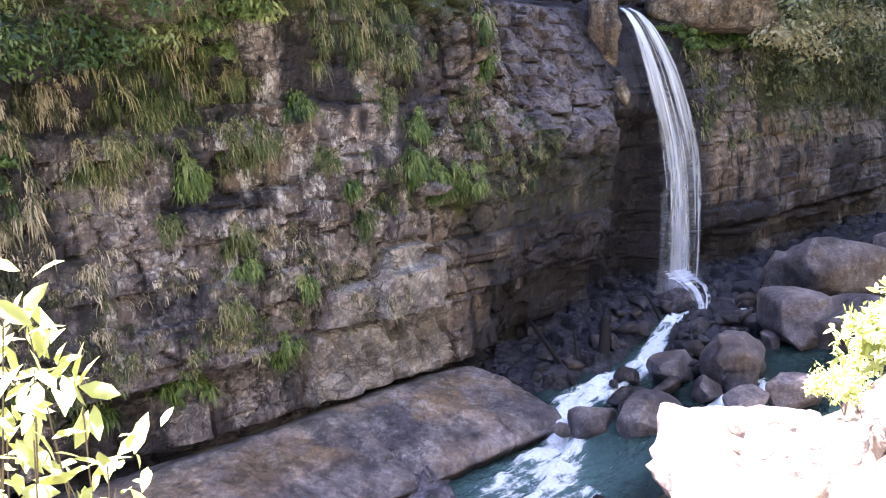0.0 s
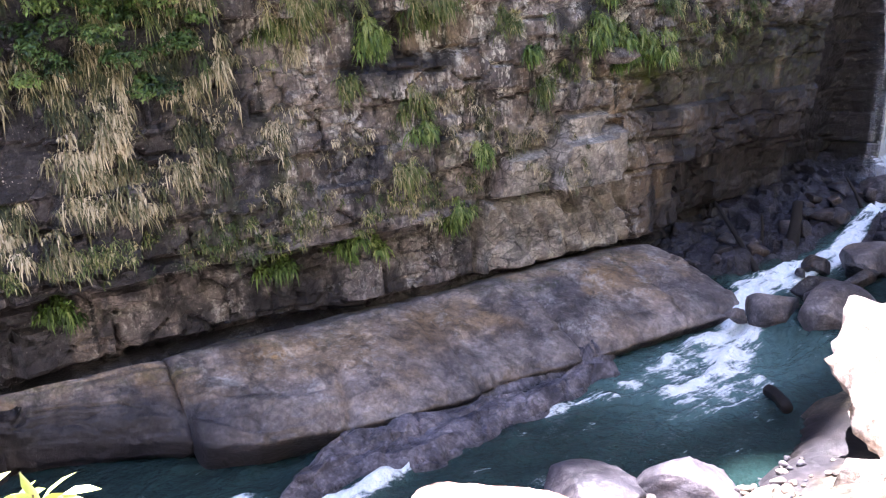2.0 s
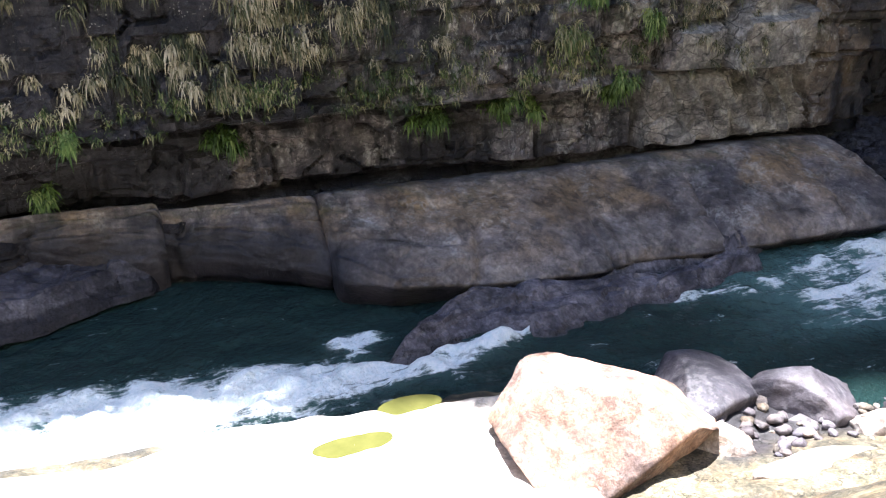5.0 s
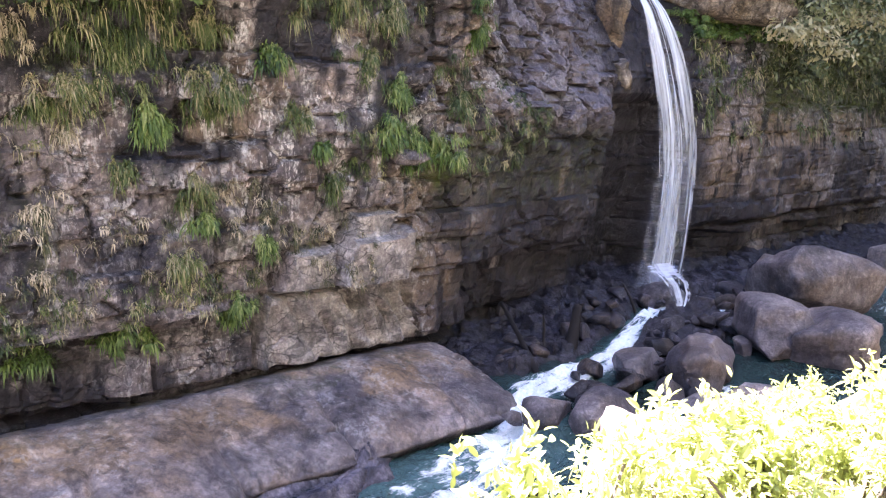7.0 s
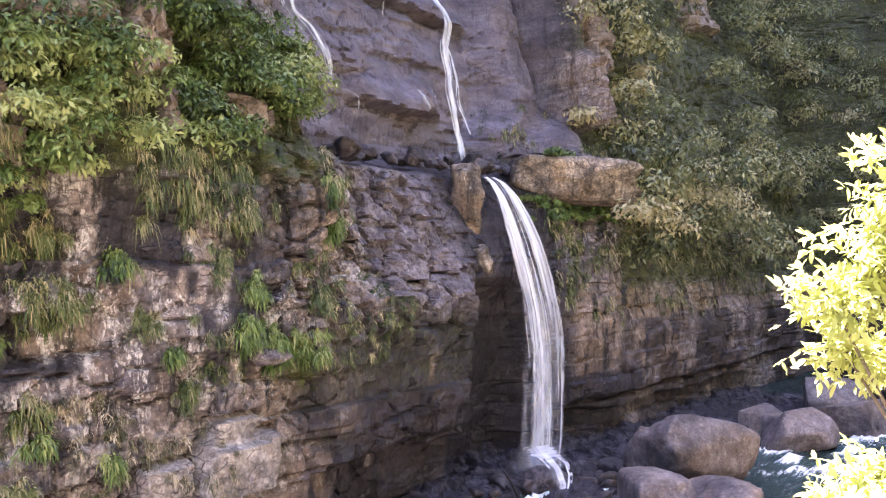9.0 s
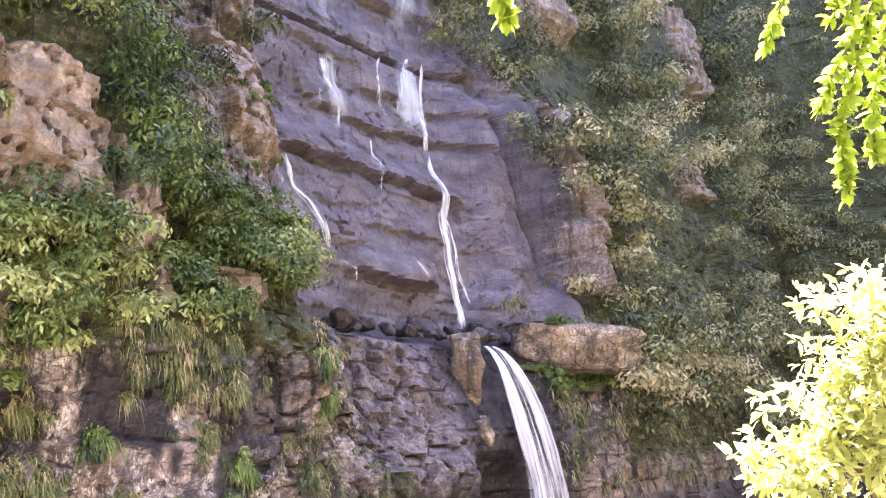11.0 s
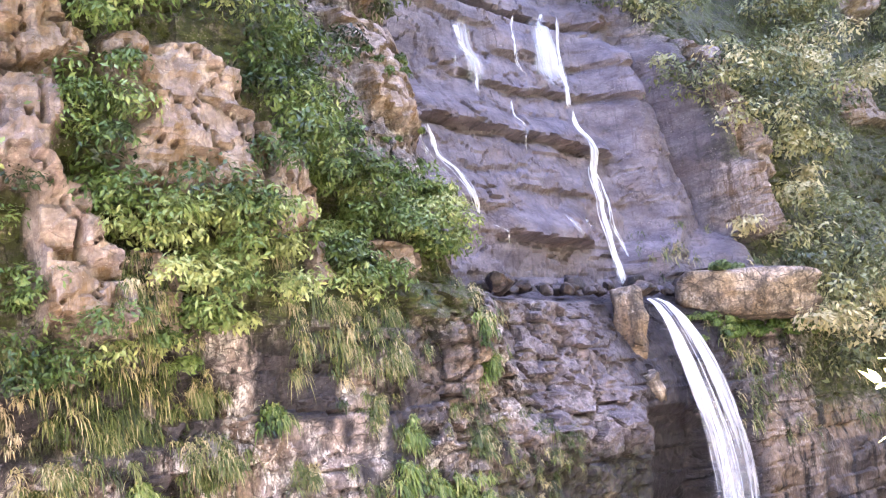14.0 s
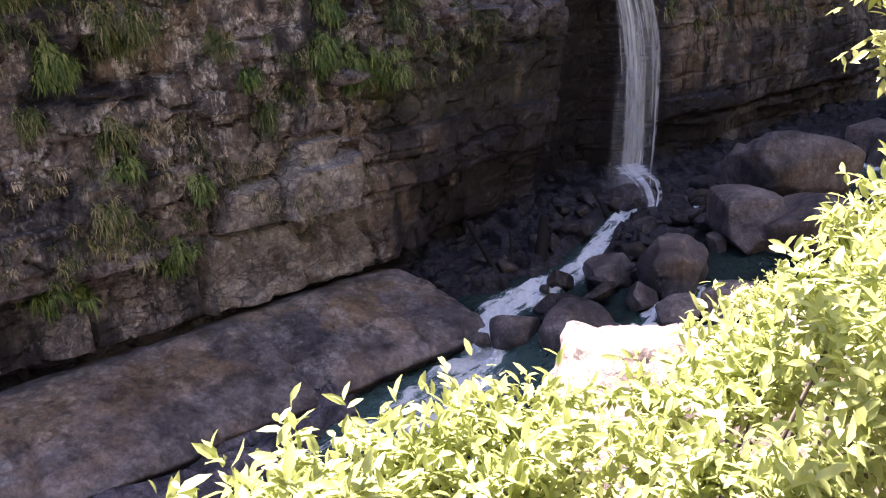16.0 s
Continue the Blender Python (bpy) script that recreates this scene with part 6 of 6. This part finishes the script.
def twig(name, points, r0, r1, parent, material=None):
    P, C = tube(points, r0, r1)
    o = part(name, grid_mesh(name, P), material or M_BARK, parent)
    return C


def leafy_twig(line, n, length, rng, hang=0.0, spread=1.0):
    """Leaves set alternately along a line of places. Returns places, directions, normals and lengths of the leaves."""
    line = np.asarray(line)
    k = rng.uniform(0.08, 1.0, n) * (len(line) - 1)
    i = np.minimum(k.astype(int), len(line) - 2)
    at = line[i] + (line[i + 1] - line[i]) * (k - i)[:, None]
    fwd = line[i + 1] - line[i]
    fwd /= np.linalg.norm(fwd, axis=1, keepdims=True) + 1e-9
    d = fwd * 0.6 + rng.normal(0, 0.75 * spread, (n, 3)) + np.array([0, 0, -hang])
    d /= np.linalg.norm(d, axis=1, keepdims=True)
    nr = rng.normal(0, 0.55, (n, 3)) + np.array([0, 0, 1.0])
    return at, d, nr, length * rng.uniform(0.55, 1.2, n)


def plant(name, label, category, root, clumps, r, twigs, per, length, leaf_mat, seed, hang=0.0, stem=0.015, stems=True, ratio=0.42):
    """A bush: stems from its root to the middle of each clump, twigs spreading there, leaves along the twigs."""
    rng = np.random.default_rng(seed)
    holder = tagged(new(name), label, category)
    root = np.array(root, float)
    holder.location = root
    for c in np.array(clumps, float):
        got = []
        if stems:
            m = (root + c) / 2 + rng.normal(0, 0.08, 3) + np.array([0, 0, 0.12])
            twig("stem", [root - root + (root - root), m - root, c - root], stem, stem * 0.4, holder)
        for _ in range(twigs):
            d = rng.normal(0, 1, 3)
            d /= np.linalg.norm(d)
            d[2] = d[2] * 0.75 + 0.15 - hang * 0.5
            end = c + d * r * rng.uniform(0.55, 1.1)
            bend = (c + end) / 2 + rng.normal(0, 0.05, 3)
            P, C = tube([c, bend, end], stem * 0.35, stem * 0.12, 4)
            got.append(leafy_twig(C, per, length, rng, hang))
        at, d, nr, ln = (np.concatenate([g[k] for g in got]) for k in range(4))
        P, F = leaf_soup(at - root, d, nr, ln, ratio)
        me_ = soup_mesh("foliage", P, F, True)
        mask(me_, "tone", np.full(len(P), 0.5))
        part("foliage", me_, leaf_mat, holder)
    return holder


# the big sunlit bush below the path
plant("bush", "sunlit bush with pointed yellow-green leaves below the path", "bush", (3.6, 5.2, 11.2),
      [(2.81, 5.14, 12.63), (3.66, 6.4, 12.08), (4.07, 6.25, 12.3), (4.25, 5.9, 12.6), (4.45, 5.68, 12.88), (4.45, 5.25, 12.85), (3.4, 5.6, 12.25), (4.0, 5.4, 12.5), (3.0, 5.35, 12.05), (3.9, 5.9, 12.2), (4.9, 5.9, 12.9), (4.8, 6.3, 12.8),
       (2.59, 4.66, 12.65), (4.5, 6.6, 12.4), (3.6, 6.0, 12.1), (4.6, 5.5, 12.6), (4.2, 5.2, 12.6), (3.5, 5.2, 12.2), (4.4, 6.1, 12.5), (4.9, 5.5, 13.0), (2.85, 5.6, 12.40), (3.1, 5.75, 12.40), (3.28, 5.9, 12.44), (2.6, 5.3, 12.42), (3.05, 5.5, 12.28), (3.5, 5.95, 12.40), (3.35, 5.6, 12.36), (5.04, 6.5, 12.94), (5.21, 6.52, 13.06), (4.85, 6.49, 12.82), (5.17, 6.47, 12.85)],
      0.31, 36, 15, 0.078, M_BUSHLEAF, 601, ratio=0.4)
plant("bush", "low sunlit bush with small yellow-green leaves at the path's edge", "bush", (2.2, 3.5, 12.3),
      [(1.89, 3.22, 13.31), (2.34, 4.16, 12.97), (2.13, 3.72, 12.92), (2.3, 4.09, 12.79), (1.82, 3.05, 13.24), (2.1, 3.66, 12.94), (1.89, 3.2, 13.18), (2.0, 3.45, 13.1), (2.5, 4.4, 12.8)],
      0.18, 26, 10, 0.052, M_BUSHLEAF, 605, ratio=0.4)
# the small tree beside it
plant("small_tree", "small sunlit tree with dense yellow-green foliage beside the path", "tree", (8.3, 7.7, 9.0),
      [(5.99, 7.95, 14.2), (6.2, 7.85, 14.5), (5.78, 8.05, 13.85), (6.2, 7.8, 13.95), (6.3, 7.8, 14.85), (6.5, 7.9, 14.4), (5.95, 8.2, 13.5), (6.35, 8.2, 13.4)],
      0.5, 55, 11, 0.10, M_BUSHLEAF, 602, stem=0.03)
# branches hanging into the view from the tree over the path
def hanging_branch(label, lines, n, length, seed, thick=0.006):
    rng = np.random.default_rng(seed)
    holder = tagged(new("branch"), label, "branch", "branches of the tree over the path")
    o = np.array(lines[0][0], float)
    holder.location = o
    for ln, cnt in lines_with(lines, n):
        C = twig("twig", np.array(ln) - o, thick, thick * 0.3, holder)
        at, d, nr, le = leafy_twig(C, cnt, length, rng, 0.15, 1.5)
        P, F = leaf_soup(at, d, nr + rng.normal(0, 0.7, nr.shape), le, 0.6)
        me_ = soup_mesh("foliage", P, F, True)
        mask(me_, "tone", np.full(len(P), 0.5))
        part("foliage", me_, M_OVERLEAF, holder)
    return holder


def further(lines, k=1.6, eye=(3.312, 2.934, 14.337)):
    return [[tuple(o + k * (q - o) for o, q in zip(eye, p)) for p in ln] for ln in lines]


def lines_with(lines, n):
    total = sum(np.linalg.norm(np.diff(np.array(q), axis=0), axis=1).sum() for q in lines)
    return [(q, max(5, int(n * np.linalg.norm(np.diff(np.array(q), axis=0), axis=1).sum() / total))) for q in lines]


hanging_branch("thin drooping branch with backlit yellow-green leaves",
               further([[(2.95, 4.6, 16.6), (2.90, 4.8, 16.0), (2.95, 4.93, 15.72), (2.97, 5.0, 15.58), (2.92, 5.04, 15.50)],
                [(2.93, 4.7, 16.2), (2.82, 4.82, 15.85), (2.86, 4.88, 15.72)], [(2.95, 4.7, 16.2), (3.04, 4.85, 15.9), (3.07, 4.9, 15.8)], [(2.93, 4.7, 16.15), (2.74, 4.85, 15.9), (2.66, 4.9, 15.84)]]), 210, 0.125, 611)
hanging_branch("thin drooping branch thick with backlit yellow-green leaves",
               further([[(3.55, 4.5, 16.8), (3.53, 4.75, 16.2), (3.50, 4.93, 15.78), (3.54, 5.03, 15.62), (3.60, 5.10, 15.46), (3.62, 5.13, 15.40)],
                [(3.53, 4.75, 16.2), (3.38, 4.88, 15.85), (3.40, 4.93, 15.72)], [(3.54, 4.8, 16.1), (3.62, 4.9, 15.88), (3.66, 4.92, 15.82)], [(3.52, 4.93, 15.8), (3.44, 5.02, 15.62), (3.42, 5.05, 15.56)]]), 320, 0.105, 612)
hanging_branch("leafy branch with bare twigs, yellow-green in the sun",
               [[(5.6, 5.3, 16.9), (5.2, 5.5, 16.4), (4.87, 5.62, 16.18), (4.72, 5.73, 16.08)], [(5.3, 5.4, 16.4), (5.05, 5.6, 16.1), (4.85, 5.75, 15.9), (4.78, 5.82, 15.78), (4.74, 5.86, 15.66)],
                [(5.4, 5.4, 16.5), (5.1, 5.6, 16.0), (5.02, 5.75, 15.7)], [(5.3, 5.3, 16.6), (5.0, 5.5, 16.35), (4.80, 5.6, 16.30)]], 420, 0.066, 613)
hanging_branch("long hanging branch dense with yellow-green leaves",
               [[(5.6, 5.5, 16.6), (5.27, 5.65, 16.1), (5.16, 5.75, 15.8), (5.10, 5.84, 15.55), (5.06, 5.92, 15.36), (5.08, 5.96, 15.2), (5.10, 5.98, 15.08)],
                [(5.2, 5.7, 15.9), (5.02, 5.86, 15.55), (4.99, 5.93, 15.42)], [(5.3, 5.7, 16.0), (5.22, 5.8, 15.7), (5.18, 5.88, 15.4), (5.2, 5.92, 15.2)],
                [(5.5, 5.7, 16.2), (5.34, 5.75, 15.8), (5.3, 5.8, 15.5), (5.28, 5.86, 15.25)], [(5.3, 5.65, 16.1), (5.08, 5.72, 15.95), (5.0, 5.78, 15.75)]], 950, 0.066, 614)
# a sapling at the path's edge, and a leafy shoot lower down
plant("sapling", "young plant with large bright yellow-green leaves at the path's edge", "plant", (-0.42, 0.8, 12.3),
      [(-0.441, 0.875, 13.798), (-0.442, 0.928, 13.781), (-0.483, 0.952, 13.733), (-0.416, 0.875, 13.75), (-0.394, 0.928, 13.704), (-0.482, 0.938, 13.686), (-0.415, 0.854, 13.683), (-0.463, 0.875, 13.647), (-0.449, 0.924, 13.606), (-0.351, 0.868, 13.647), (-0.404, 0.894, 13.623), (-0.377, 0.949, 13.588)], 0.04, 4, 3, 0.044, M_BUSHLEAF, 603, stem=0.002, ratio=0.42)
plant("leafy_shoot", "leafy shoot with bright yellow-green leaves below the path", "plant", (-0.75, 2.05, 11.6),
      [(-0.80, 1.91, 12.75), (-0.72, 1.92, 12.66), (-0.82, 1.85, 12.65), (-0.87, 1.89, 12.71)], 0.09, 5, 4, 0.07, M_BUSHLEAF, 604, stem=0.006)

# ---- drift logs ----
def log_thing(a, b, r0, r1, label, seed):
    a, b = np.array(swz(*a)), np.array(swz(*b))
    m = (a + b) / 2 + np.array([0.05, 0, 0.04])
    P, C = tube([a, m, b], r0, r1, 12)
    rr = 1 + 0.12 * fbm(np.arange(P.shape[0])[:, None] * 0.4 + np.zeros(P.shape[1]), np.arange(P.shape[1])[None] * 0.9 + np.zeros((P.shape[0], 1)), seed, 3)
    P = C[:, None] + (P - C[:, None]) * rr[..., None]
    P = np.concatenate([C[:1, None] + 0 * P[:1], P, C[-1:, None] + 0 * P[-1:]])
    return thing("log", grid_mesh("log", P), M_LOG, label, "log")


def log_material():
    m, t, b = nodes("wet_wood")
    co = N(t, "ShaderNodeNewGeometry").outputs["Position"]
    t.links.new(mixc(t, noise_tex(t, co, 6, 6), (0.005, 0.0045, 0.0045), (0.026, 0.022, 0.02)), b.inputs["Base Color"])
    b.inputs["Roughness"].default_value = 0.85
    b.inputs["Specular IOR Level"].default_value = 0.15
    return m


M_LOG = log_material()
log_thing((31.0, 4.3, 0.7), (33.0, -0.2, 3.0), 0.16, 0.08, "thin dark drift log leaning from the stream against the cliff", 701)
log_thing((23.6, 10.6, 0.25), (22.2, 12.3, 0.75), 0.22, 0.19, "short thick black log stub stranded at the water's edge", 702)
log_thing((34.0, 3.3, 1.0), (35.2, 2.7, 3.2), 0.34, 0.20, "broken black tree stump leaning on the rock shelf", 703)
log_thing((33.2, 2.4, 1.3), (33.6, 2.0, 2.8), 0.09, 0.05, "short dark stick standing on the rock shelf", 704)
log_thing((39.6, 3.0, 2.2), (39.4, 2.2, 3.6), 0.09, 0.05, "dark branch standing beside the fall", 705)

plant("bush", "pale sunlit shrub growing on the rock of the near bank", "bush", tuple(swz(27.6, 17.2, 3.6)),
      [tuple(swz(27.0, 17.0, 4.9)), tuple(swz(27.8, 17.4, 5.2)), tuple(swz(28.3, 17.0, 4.7)), tuple(swz(26.6, 17.6, 4.8)), tuple(swz(27.4, 16.5, 4.5)), tuple(swz(25.8, 18.0, 5.0))], 0.75, 40, 12, 0.16, M_BUSHLEAF, 606, stem=0.02)
